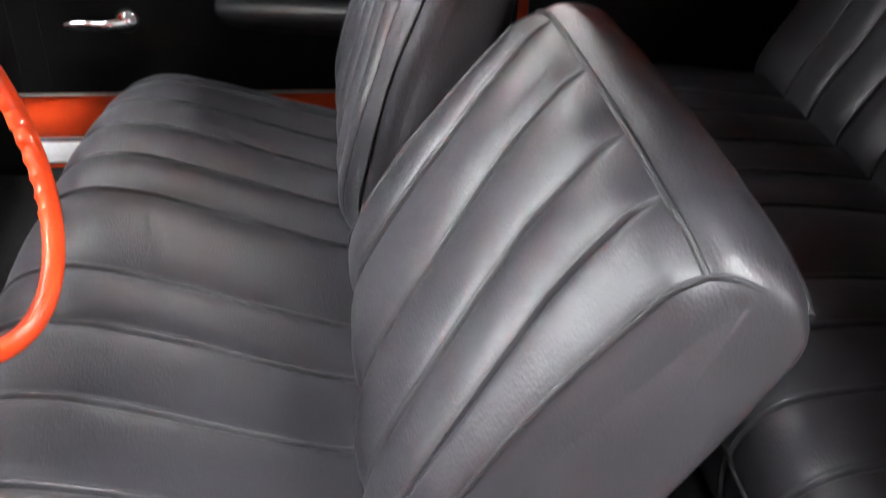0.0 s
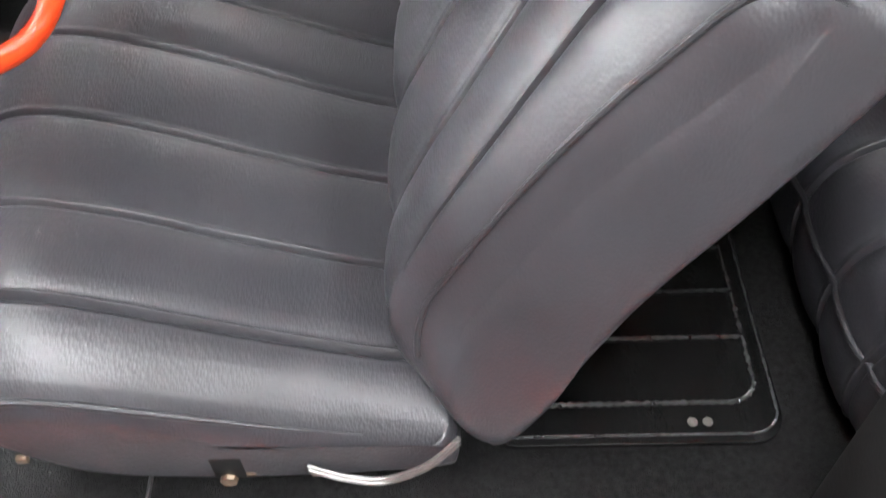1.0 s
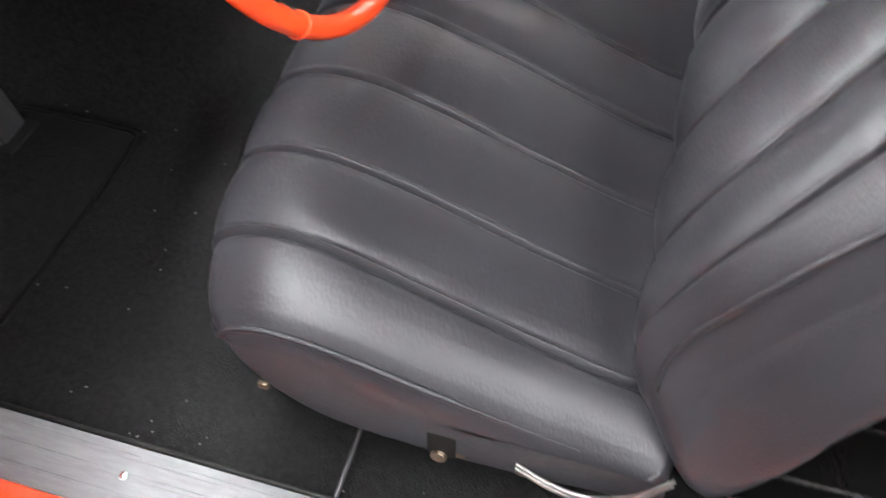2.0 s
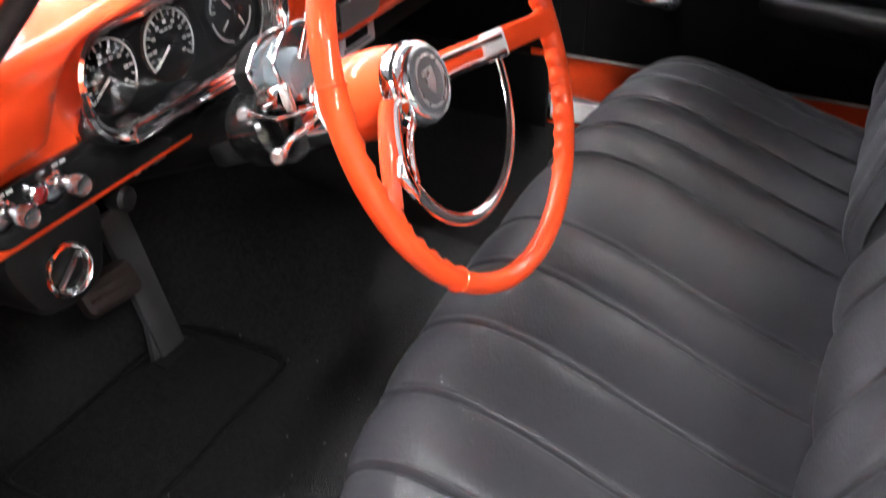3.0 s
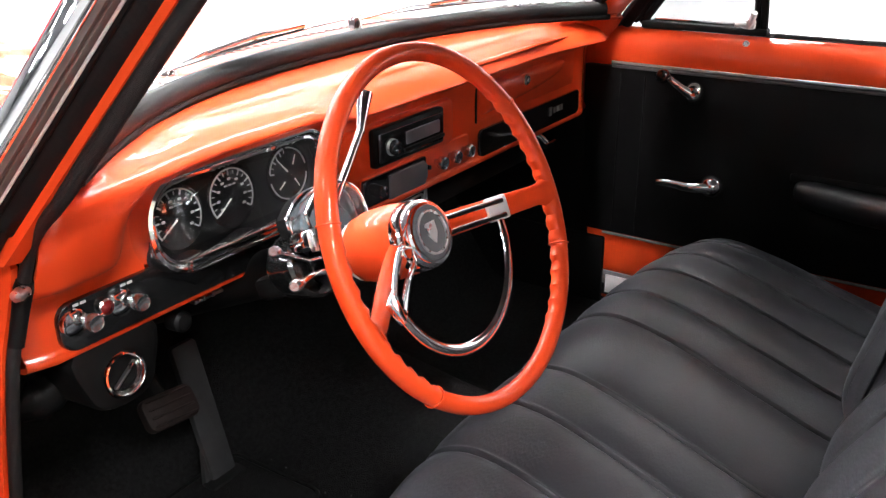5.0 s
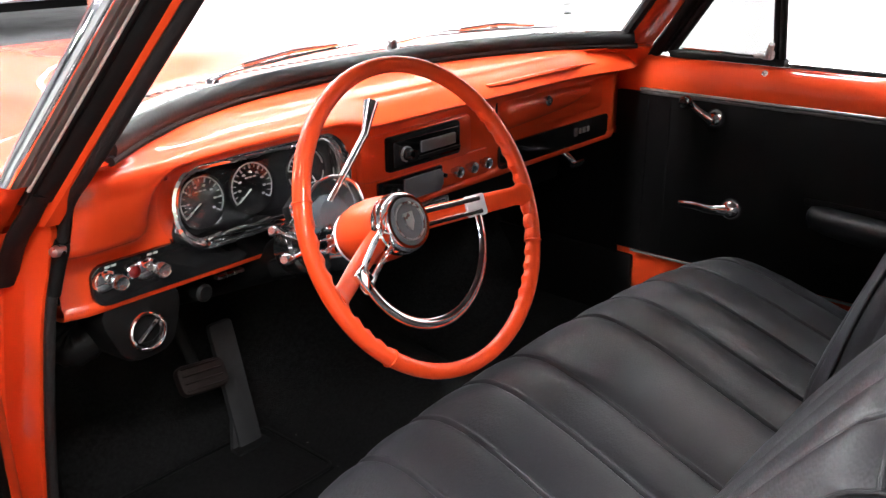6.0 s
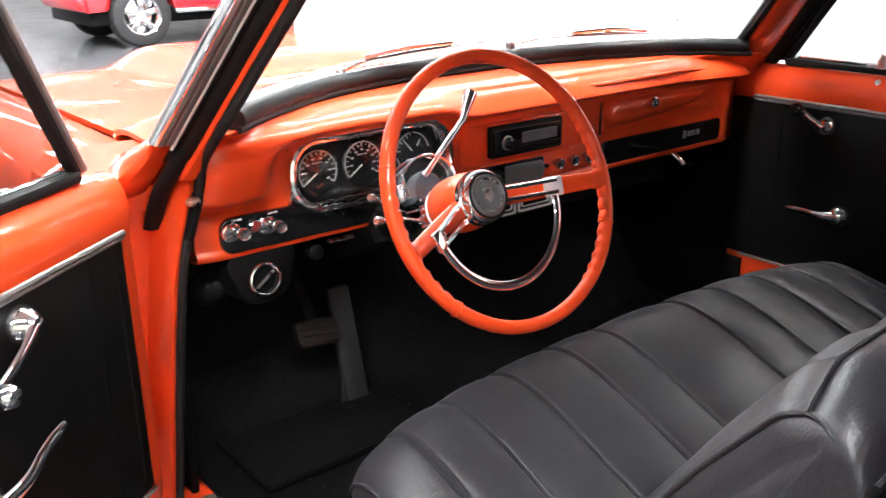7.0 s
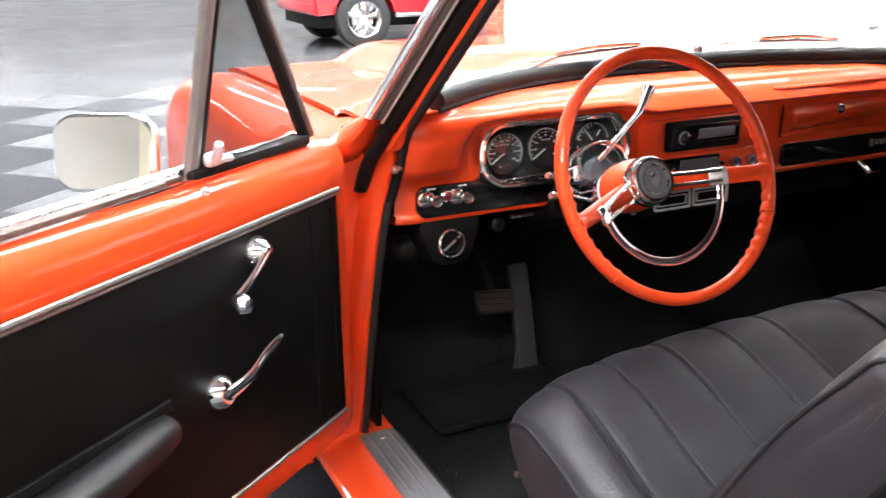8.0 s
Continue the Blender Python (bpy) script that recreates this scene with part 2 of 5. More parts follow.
def towards(point, normal, up=(0, 0, 1)):
    """A frame at a point with z along the normal and y as near to up as can be."""
    z = Vector(normal).normalized()
    x = Vector(up).cross(z).normalized()
    y = z.cross(x)
    m = Matrix((x, y, z)).transposed().to_4x4()
    m.translation = point
    return m


def smooth(a, b, t):
    t = min(1, max(0, (t - a) / (b - a)))
    return t * t * (3 - 2 * t)

# ---- showroom ----
FLOOR = tagged(part("floor", rbox((30, 46, 0.1), Matrix.Translation((1, 12, -0.05)), 0), CONCRETE), "polished grey concrete showroom floor", "floor", kind="structure")
tagged(part("wall_east", rbox((0.25, 16.3, 4.4), Matrix.Translation((4.025, 0.15, 2.2)), 0.004), WHITEWALL), "plain bright white showroom wall", "wall", kind="structure")
tagged(part("wall_west", rbox((0.25, 43, 4.4), Matrix.Translation((-9, 13, 2.2)), 0.004), GREYWALL), "plain grey painted wall", "wall", kind="structure")
tagged(part("wall_south", rbox((13, 0.25, 4.4), Matrix.Translation((-2.5, -8.1, 2.2)), 0.004), CREAMWALL), "plain cream painted wall", "wall", kind="structure")
tagged(part("wall_north", rbox((25, 0.25, 4.4), Matrix.Translation((3, 34, 2.2)), 0.004), WHITEWALL), "plain white end wall", "wall", kind="structure")
tagged(part("wall_far_east", rbox((0.25, 27, 4.4), Matrix.Translation((14, 21, 2.2)), 0.004), WHITEWALL), "plain white side wall", "wall", kind="structure")
tagged(part("wall_return", rbox((10, 0.25, 4.4), Matrix.Translation((9, 8.0, 2.2)), 0.004), WHITEWALL), "plain white return wall", "wall", kind="structure")
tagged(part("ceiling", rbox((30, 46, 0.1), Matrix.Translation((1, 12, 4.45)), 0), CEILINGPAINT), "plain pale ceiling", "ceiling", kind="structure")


def ceiling_light(x, y):
    t = thing("ceiling_light", "long white fluorescent ceiling light", "ceiling light", (x, y, 4.4), "showroom lights")
    part("housing", rbox((2.7, 0.52, 0.06), Matrix.Translation((0, 0, -0.03)), 0.01), CEILINGPAINT, t)
    part("diffuser", rbox((2.6, 0.44, 0.03), Matrix.Translation((0, 0, -0.07)), 0.0), TUBE, t)
    return t


first_light = ceiling_light(1.0, 5.0)
for lx, ly in ((2.3, 0.9), (2.5, 4.6), (-0.8, 5.4), (-0.4, 7.4), (2.3, 7.4), (0.6, 1.1), (-2.4, 0.4), (-2.6, -3.2), (0.6, -3.4), (-6.2, -4.0),
               (-3.4, 9.5), (0.6, 10.0), (4.6, 9.4), (8.6, 10.5), (-6.2, 14.0), (2.0, 16.0), (8.0, 17.0), (-4.0, 20.0), (1.0, 22.0), (-2.0, 27.0), (6.0, 27.0)):
    copy_thing(first_light, Matrix.Translation((lx, ly, 4.4)))

# brick end of the white wall
pier = thing("brick_pier", "red brick pier at the end of the white wall", "pillar", (4.02, 8.45, 0))
part("core", rbox((0.36, 0.26, 4.38), Matrix.Translation((0, 0.0, 2.19)), 0.003), MORTAR, pier)
brick_mesh = finish(rbox((0.19, 0.30, 0.065), None, 0.004, 1))
brick_mesh.materials.append(BRICK)
for k in range(40):
    for j in range(2):
        b = new("brick", brick_mesh)
        b.parent = pier
        b.location = (-0.1 + 0.2 * j + (0.01 if k % 2 else -0.01), 0.0, 0.04 + 0.075 * k)

# ---- car shell ----
WIND = 0.455


def sill_y(x):
    """The curved lower edge of the windscreen, as seen from above."""
    return WIND - 0.205 * (min(abs(x), 0.66) / 0.63) ** 2.4


def pillar(s, z, f):
    """A point on the windscreen pillar: f from 0, inside, to 1, outside; the driver's stands a little further out."""
    if s < 0:
        return Vector((-(0.690 - 0.28 * (z - 1.0) + f * 0.075), 0.200 - 0.83 * (z - 1.0) + 0.02 * f, z))
    return Vector((0.635 - 0.26 * (z - 0.99) + f * 0.105, 0.268 - 0.84 * (z - 0.99) - 0.012 * f, z))


car = thing("car_body", "orange painted two-door classic car shell with its roof on", "car", (0, 0, 0))


def hood_z(x, y):
    k = max(0, (y - 0.55) / 1.4)
    scoop = (1 - smooth(0.27, 0.40, abs(x))) * smooth(0.70, 1.0, y) * (1 - 0.5 * smooth(1.3, 1.95, y))
    return 0.988 - 0.012 * k ** 1.45 - 0.040 * (x / 0.7) ** 2 - 0.046 * smooth(0.62, 1.35, y) * (1 - 0.8 * (x / 0.7) ** 2) - 0.13 * max(0, (y - 1.48) / 0.36) ** 2 + 0.058 * scoop


bm = bmesh.new()
rows = []
for j in range(36):
    y = 0.60 + 1.22 * j / 35
    rows.append([(x, y, hood_z(x, y)) for x in [-0.695 + 1.39 * i / 48 for i in range(49)]])
surface(bm, rows)
thicken(bm, 0.012, (0, 0, -1))
part("hood", bm, ORANGE, car, "orange hood with a raised centre")


def fender(s):
    prof = [(0.702, 0.941), (0.74, 0.948), (0.79, 0.945), (0.835, 0.928), (0.863, 0.895), (0.874, 0.83), (0.88, 0.72), (0.88, 0.55), (0.872, 0.38), (0.85, 0.27)]
    prof = [(p.x, p.y) for p in spline([(a, b, 0) for a, b in prof], 4)]
    b = bmesh.new()
    rs = []
    for j in range(40):
        y = 0.415 + 1.395 * j / 39
        drop = 0.012 * max(0, y - 0.5) + 0.165 * max(0, (y - 1.36) / 0.44) ** 2
        e = smooth(1.62, 1.83, y) ** 2
        rs.append([(s * (x + 0.012 * smooth(1.0, 1.6, y) - 0.04 * e), y - 0.105 * (1 - j / 39) ** 3 * smooth(0.84, 0.93, z), z - drop * smooth(0.45, 0.95, z)) for x, z in prof])
    surface(b, rs)
    thicken(b, 0.012, (-s, 0, 0))
    return part("fender", b, ORANGE, car)


fender(-1)
fender(1)
# nose that closes the front
part("nose", rbox((1.64, 0.12, 0.48), Matrix.Translation((0, 1.77, 0.53)), 0.03, 3), ORANGE, car)
part("nose_top", rbox((1.40, 0.08, 0.11), Matrix.Translation((0, 1.765, 0.775)), 0.02, 3), ORANGE, car)


def cowl_z(x):
    return 1.026 - 0.062 * (abs(x) / 0.7) ** 2.5


def cowl():
    b = bmesh.new()
    rs = []
    for i in range(41):
        x = -0.70 + 1.40 * i / 40
        y0 = sill_y(x) + 0.012
        zc = cowl_z(x)
        rs.append([(x, y0, 1.0), (x, y0 + 0.025, zc - 0.006), (x, max(0.53, y0 + 0.05), zc), (x, max(0.565, y0 + 0.07), zc - 0.004), (x, 0.594, hood_z(x, 0.6) + 0.002), (x, 0.596, 0.92)])
    surface(b, rs)
    thicken(b, 0.01, (0, 0, -1))
    return part("cowl_panel", b, ORANGE, car)


cowl_ob = cowl()
slot_mesh = finish(rbox((0.007, 0.024, 0.005), None, 0.002, 1))
slot_mesh.materials.append(SATINBLACK)
for k in range(44):
    x = -0.43 + 0.02 * k
    o = new("vent_slot", slot_mesh)
    o.parent = cowl_ob
    o.location = (x, max(0.53, sill_y(x) + 0.05) + 0.012, cowl_z(x) - 0.0022)


def pillar_loft(s, z0, z1, section, n=14):
    """A bar along the pillar; the section is given as (f, forward) pairs."""
    rs = []
    for k in range(n):
        z = z0 + (z1 - z0) * k / (n - 1)
        rs.append([pillar(s, z, f) + Vector((0, d, d * 0.45)) for f, d in section])
    return surface(bmesh.new(), rs, close_u=True, caps=True)


def post(z, x, y):
    """A point on the driver's pillar, given by where its line stands at a height of one metre."""
    return Vector((-(x - 0.28 * (z - 1.0)), y - 0.83 * (z - 1.0), z))


def post_loft(z0, z1, section, n=14):
    return surface(bmesh.new(), [[post(z0 + (z1 - z0) * k / (n - 1), x, y) for x, y in section] for k in range(n)], close_u=True, caps=True)


def a_pillar(s):
    if s < 0:
        p = part("a_pillar", post_loft(0.94, 1.36, [(0.692, 0.186), (0.708, 0.190), (0.712, 0.221), (0.742, 0.229), (0.764, 0.227), (0.768, 0.245), (0.752, 0.268), (0.70, 0.272), (0.686, 0.25)]), ORANGE, car, "orange windscreen pillar with a chrome strip")
        rs = []
        for z, out, back in ((0.915, 0.030, 0.06), (0.945, 0.022, 0.06), (0.970, 0.008, 0.05), (0.990, 0.001, 0.02), (1.003, 0.0, 0.0)):
            rs.append([post(z, x + out * k, y + back * m) for x, y, k, m in ((0.740, 0.224, 0.0, 0), (0.764, 0.219, 0.7, 0), (0.772, 0.226, 1.0, 0.1), (0.772, 0.245, 1.0, 0.6), (0.757, 0.268, 0.8, 1.0), (0.735, 0.268, 0.0, 1.0))])
        part("pillar_base", surface(bmesh.new(), rs, close_u=True, caps=True), ORANGE, p, angle=60)
        # chrome drip moulding on the outside, a dull band, a pale bead and the rubber seal beside it
        part("chrome_strip", post_loft(1.002, 1.36, [(0.763, 0.226), (0.7645, 0.214), (0.768, 0.2125), (0.7715, 0.217), (0.7725, 0.228), (0.770, 0.242), (0.765, 0.256), (0.759, 0.267), (0.753, 0.2715), (0.747, 0.268), (0.750, 0.240)]), CHROME, p, "chrome drip strip", angle=50)
        part("steel_band", post_loft(1.0, 1.36, [(0.7425, 0.226), (0.743, 0.2145), (0.747, 0.2115), (0.753, 0.2125), (0.7545, 0.2150), (0.756, 0.2125), (0.761, 0.2115), (0.7645, 0.2140), (0.765, 0.226)]), GREYBAND, p, "dull steel band")
        part("pale_bead", tube([post(0.992 + 0.366 * k / 12, 0.7415, 0.2150) for k in range(13)], 0.0023, 6), STICKER, p, "thin pale bead")
        sec = [(0.7405, 0.224), (0.7395, 0.2155), (0.7365, 0.2125), (0.7325, 0.2125), (0.7295, 0.2150), (0.7265, 0.2115), (0.7200, 0.2060), (0.7110, 0.2025), (0.7038, 0.2025), (0.6988, 0.2060), (0.7010, 0.2160), (0.7200, 0.2270)]
        seal = part("rubber_seal", post_loft(0.972, 1.36, sec), RUBBER, p, "black rubber door seal", angle=60)
        low = [Vector((-0.750, 0.316, 0.858)), Vector((-0.749, 0.294, 0.892)), Vector((-0.745, 0.268, 0.928)), Vector((-0.734, 0.248, 0.957)), post(0.985, 0.722, 0.2155)]
        part("seal_tail", tube(spline(low, 4), 0.0150, 12, flat=0.55, up=(0, 1, 0.84)), RUBBER, seal)
    else:
        p = part("a_pillar", pillar_loft(s, 0.94, 1.36, [(0.0, 0.006), (0.1, 0.0), (0.33, 0.0), (1.044, 0.002), (1.073, 0.04), (0.4, 0.045), (0.3, 0.045)]), ORANGE, car, "broad orange windscreen pillar")
        rs = []
        for z, dep in ((0.920, 0.11), (0.950, 0.11), (0.975, 0.085), (1.004, 0.05)):
            rs.append([pillar(s, z, f) + Vector((0, d * dep, 0)) for f, d in ((0.64, 0.02), (0.85, 0.03), (0.98, 0.10), (1.01, 0.3), (0.98, 1.0), (0.64, 1.0))])
        part("pillar_base", surface(bmesh.new(), rs, close_u=True, caps=True), ORANGE, p, angle=60)
        seal = [Vector((0.750, 0.316, 0.858)), Vector((0.749, 0.294, 0.892)), Vector((0.748, 0.269, 0.926))]
        seal += [pillar(s, 0.962 + 0.393 * k / 12, 1.22) + Vector((0, -0.004, 0)) for k in range(13)]
        part("rubber_seal", tube(seal, [0.013, 0.0135, 0.0145] + [0.0185] * 13, 14, flat=0.5, up=(0, 1, 0.84)), RUBBER, p, "black rubber door seal")
    lace = [Vector((s * 0.757, 0.325, 0.37)), Vector((s * 0.750, 0.308, 0.50)), Vector((s * 0.740, 0.288, 0.66)), Vector((s * 0.724, 0.266, 0.82)),
            Vector((s * 0.701, 0.256, 0.905))] + ([Vector((s * 0.700, 0.222, 0.965))] if s < 0 else [Vector((s * 0.702, 0.252, 0.955))])
    if s < 0:
        lace += [post(1.01 + 0.34 * k / 10, 0.7040, 0.1760) for k in range(11)]
    else:
        lace += [pillar(s, 1.01 + 0.34 * k / 10, 1.10) + Vector((0, -0.004, 0)) for k in range(11)]
    cord = spline(lace, 4)
    part("windlace", tube(cord, [0.0070 + (0.0016 * smooth(0.34, 0.46, i / len(cord)) if s < 0 else 0) for i in range(len(cord))], 10), CORD, p, "black windlace cord")
    sleeve = [Vector((s * 0.7175, 0.2625, 0.845)), Vector((s * 0.707, 0.259, 0.882)), Vector((s * 0.701, 0.256, 0.905)), Vector((s * 0.700, 0.252, 0.914))]
    part("cord_sleeve", tube(sleeve, [0.0085, 0.0092, 0.0105, 0.0092], 10), SATINBLACK, p)
    c = lathe([(0.0, 0.0), (0.0065, 0.0), (0.0075, 0.010), (0.006, 0.018), (0.0, 0.020)], 12, towards((s * 0.704, 0.248, 0.905), (s * 0.95, -0.5, 0.12)))
    part("seal_clip", c, STEEL, p, "small metal clip")
    return p


a_pillar(-1)
a_pillar(1)


LACE = [(0.20, 0.760, 0.335), (0.37, 0.757, 0.325), (0.50, 0.750, 0.308), (0.66, 0.740, 0.288), (0.82, 0.724, 0.266), (0.905, 0.701, 0.256), (0.953, 0.700, 0.232)]


def lace_at(z):
    """The inner edge of the door post, where the cord runs."""
    for (z0, x0, y0), (z1, x1, y1) in zip(LACE, LACE[1:]):
        if z <= z1:
            t = (z - z0) / (z1 - z0)
            return x0 + (x1 - x0) * t, y0 + (y1 - y0) * t
    return LACE[-1][1:]


def hinge_post(s):
    b = bmesh.new()
    rs = []
    for z in (0.345, 0.40, 0.50, 0.60, 0.70, 0.78, 0.84, 0.88, 0.91, 0.93, 0.945, 0.953):
        x0, y0 = lace_at(z)
        yf = 0.368 - 0.036 * smooth(0.45, 0.84, z) - 0.056 * smooth(0.84, 0.95, z)
        e = smooth(0.915, 0.955, z) ** 2  # the shoulder rounds over towards the cowl
        q = [(x0 + 0.004, y0 + 0.006), (x0 + 0.012, y0 + 0.004), (x0 + 0.018, y0 + 0.016), (x0 + 0.024, y0 * 0.4 + yf * 0.6), (x0 + 0.032, yf - 0.004), (x0 + 0.040, yf), (0.80, yf + 0.004), (0.845, yf + 0.007), (0.862, yf + 0.014), (0.868, yf + 0.030), (0.868, 0.50), (x0, 0.50)]
        rs.append([(s * (x - 0.03 * e * smooth(0.80, 0.87, x)), y + (0.028 * e if y < 0.49 else 0), z) for x, y in q])
    surface(b, rs, close_u=True, caps=True)
    p = part("hinge_post", b, ORANGE, car, angle=35)
    part("door_hinge", rbox((0.05, 0.05, 0.08), Matrix.Translation((s * 0.825, 0.352, 0.56)), 0.008), ORANGE, p)
    part("check_stop", rbox((0.02, 0.03, 0.03), Matrix.Translation((s * 0.800, 0.345, 0.515)), 0.004), RUBBER, p)
    return p


hinge_post(-1)
hinge_post(1)


def rocker(s):
    prof = [(0.70, 0.20), (0.70, 0.366), (0.775, 0.366), (0.785, 0.352), (0.80, 0.345), (0.842, 0.342), (0.853, 0.336), (0.850, 0.322), (0.815, 0.26), (0.77, 0.19)]
    b = bmesh.new()
    rs = [[(s * x, y, z) for x, z in prof] for y in (0.45, 0.2, 0.0, -0.3, -0.6, -0.9)]
    surface(b, rs, close_u=True, caps=True)
    r = part("rocker_panel", b, ORANGE, car)
    # ribbed sill plate, one bent section
    sec = [(-0.036, -0.004), (-0.036, 0.002), (-0.024, 0.003), (-0.022, 0.0040), (-0.019, 0.0040), (-0.017, 0.003), (-0.002, 0.003), (0.0, 0.004), (0.003, 0.004), (0.005, 0.003), (0.018, 0.003), (0.020, 0.0040), (0.023, 0.0040), (0.025, 0.003), (0.034, 0.002), (0.036, -0.004)]
    b = surface(bmesh.new(), [[(s * 0.738 + q, y, 0.3705 + h) for q, h in sec] for y in (0.31, 0.0, -0.4, -0.87)], close_u=True, caps=True)
    part("sill_plate", b, SILLPLATE, r, "ribbed aluminium door sill plate", angle=20)
    if s > 0:
        # same aluminium as the plate, coloured paler to look lit in the dark cabin
        part("sill_lip", rbox((0.006, 0.74, 0.046), Matrix.Translation((0.689, -0.14, 0.377)), 0.002), SHEENTRIM, r, "inner lip of the sill plate, paled to look lit")
    part("carpet_edge", rbox((0.006, 1.16, 0.028), Matrix.Translation((s * 0.6985, -0.28, 0.3575)), 0.0025), RUBBER, r, "black bound carpet edge")
    screw = finish(lathe([(0, 0), (0.005, 0), (0.004, 0.002), (0, 0.0024)], 10))
    screw.materials.append(STEEL)
    for y in (0.28, 0.05, -0.2, -0.5):
        o = new("screw", screw)
        o.parent = r
        o.location = (s * 0.738, y, 0.3752)
    return r


rocker(-1)
rocker(1)

# roof, rear quarters and rear end: plain closing shell
b = bmesh.new()
rows = []
for j in range(20):
    zz = 1.37 + 0.035 * math.sin(math.pi * (j + 2) / 23)
    rows.append([(x, (0.20 - 0.15 * (abs(x) / 0.60) ** 2.4) * (1 - j / 19) - 1.37 * j / 19, zz - 0.05 * (abs(x) / 0.62) ** 3) for x in [-0.62 + 1.24 * i / 24 for i in range(25)]])
surface(b, rows)
thicken(b, 0.03, (0, 0, -1))
roof = part("roof", b, ORANGE, car)
rows = [[(x, y, z - 0.034) for x, y, z in r] for r in rows]
b = surface(bmesh.new(), rows)
thicken(b, 0.004, (0, 0, -1))
part("headliner", b, HEADLINER, roof, "dark headliner under the roof")


def quarter(s):
    prof = [(0.70, 0.36), (0.70, 0.52), (0.70, 0.62), (0.70, 0.72), (0.70, 0.95), (0.72, 0.99), (0.80, 0.985), (0.86, 0.92), (0.88, 0.75), (0.88, 0.62), (0.875, 0.52), (0.86, 0.35)]
    b = bmesh.new()
    rs = [[(s * x, min(y, -0.775 - 0.165 * smooth(0.52, 0.72, z)) if s < 0 else min(y, -0.762), z) for x, z in prof] for y in (-0.775, -0.96, -1.5, -2.0, -2.45)]
    surface(b, rs, close_u=True, caps=True)
    q = part("quarter_panel", b, ORANGE, car)
    b = rbox((0.05, 0.98, 0.42), Matrix.Translation((s * 0.64, -1.25, 1.16)) @ Matrix.Rotation(radians(-s * 8), 4, "Y"), 0.02)
    part("rear_pillar", b, ORANGE, q)
    b = rbox((0.012, 0.735, 0.61), Matrix.Translation((s * 0.692, -1.162, 0.665)), 0.004)
    part("side_trim", b, VINYL, q)
    # added black cover, unseen, that keeps the jamb's orange bounce off the seat
    part("jamb_blackout", rbox((0.115, 0.012, 0.44), Matrix.Translation((s * 0.762, -0.769, 0.582)), 0.004), SATINBLACK, q)
    return q


quarter(-1)
quarter(1)
part("rear_window", rbox((1.24, 0.02, 0.52), Matrix.Translation((0, -1.55, 1.165)) @ Matrix.Rotation(radians(-35), 4, "X"), 0.004), GLOSSBLACK, car, "dark rear window")
part("rear_deck", rbox((1.40, 1.0, 0.04), Matrix.Translation((0, -2.0, 0.97)), 0.01), ORANGE, car)
part("rear_bulkhead", rbox((1.38, 0.03, 0.62), Matrix.Translation((0, -1.53, 0.66)), 0.005), SATINBLACK, car)
part("tail_panel", rbox((1.70, 0.06, 0.60), Matrix.Translation((0, -2.46, 0.65)), 0.02), ORANGE, car)


def road_wheel(x, y, r, parent, dish=0.02):
    """Tyre and rim on a wheel centre, its axle along x or turned by its parent."""
    side = -1 if x < 0 else 1
    m = Matrix.Translation((x, y, r)) @ Matrix.Rotation(radians(90 * side), 4, "Y")
    w = 0.10
    prof = [(r * 0.62, -w), (r * 0.80, -w * 1.05), (r * 0.95, -w * 0.9), (r, -w * 0.6), (r, w * 0.6), (r * 0.95, w * 0.9), (r * 0.80, w * 1.05), (r * 0.62, w)]
    wh = part("wheel", lathe(prof, 40, m, ring=True), TYRE, parent, "black tyre")
    rim = lathe([(0.0, w * 0.2), (r * 0.14, w * 0.2), (r * 0.16, w * 0.0), (r * 0.5, -w * 0.1), (r * 0.56, w * 0.8), (r * 0.64, w * 0.95), (r * 0.64, w * 0.7), (r * 0.6, -w * 0.5), (0.0, -w * 0.5)], 40, m)
    for k in range(5):
        rbox((r * 0.16, r * 0.44, 0.03), m @ Matrix.Rotation(k * math.tau / 5, 4, "Z") @ Matrix.Translation((0, r * 0.33, w * 0.45)), 0.008, 2, rim)
    part("rim", rim, ALLOY, wh, "polished five-spoke rim")
    return wh


for wx in (-0.73, 0.73):
    for wy in (1.20, -1.55):
        road_wheel(wx, wy, 0.31, car)

# floor pan with carpet, tunnel and toe board
b = bmesh.new()
rows = []
for j in range(60):
    y = 0.80 - 1.72 * j / 59
    r = []
    for i in range(71):
        x = -0.70 + 1.40 * i / 70
        base = 0.315 + 0.02 * smooth(0.55, 0.70, abs(x)) + 0.03 * smooth(0.0, -0.3, y)
        hump = 0.115 * math.exp(-(x / 0.15) ** 4) * (0.75 + 0.5 * smooth(0.1, 0.6, y))
        toe = max(0.0, y - 0.525) * 1.4
        r.append((x, y, base + max(hump, 0) + toe + 0.0015 * noise.noise((x * 40, y * 40, 0))))
    rows.append(r)
surface(b, rows)
thicken(b, 0.01, (0, 0, -1))
tagged(part("carpet", b, CARPET), "black loop-pile carpet over the car floor and tunnel", "carpet", kind="structure")
part("firewall", rbox((1.42, 0.02, 0.64), Matrix.Translation((0, 0.80, 0.60)), 0.004), SATINBLACK, car)
part("under_pan", rbox((1.42, 3.2, 0.03), Matrix.Translation((0, -0.75, 0.245)), 0.005), SATINBLACK, car)
for s, y0, kx in ((-1, 0.338, 0.722), (1, 0.243, 0.697)):
    part("kick_panel", rbox((0.014, 0.80 - y0, 0.56), Matrix.Translation((s * kx, (0.80 + y0) / 2, 0.61)), 0.004), VINYL, car)
part("kick_trim", rbox((0.012, 0.568, 0.170), Matrix.Translation((0.679, 0.518, 0.413)), 0.005), VINYL, car, "black vinyl footwell trim")

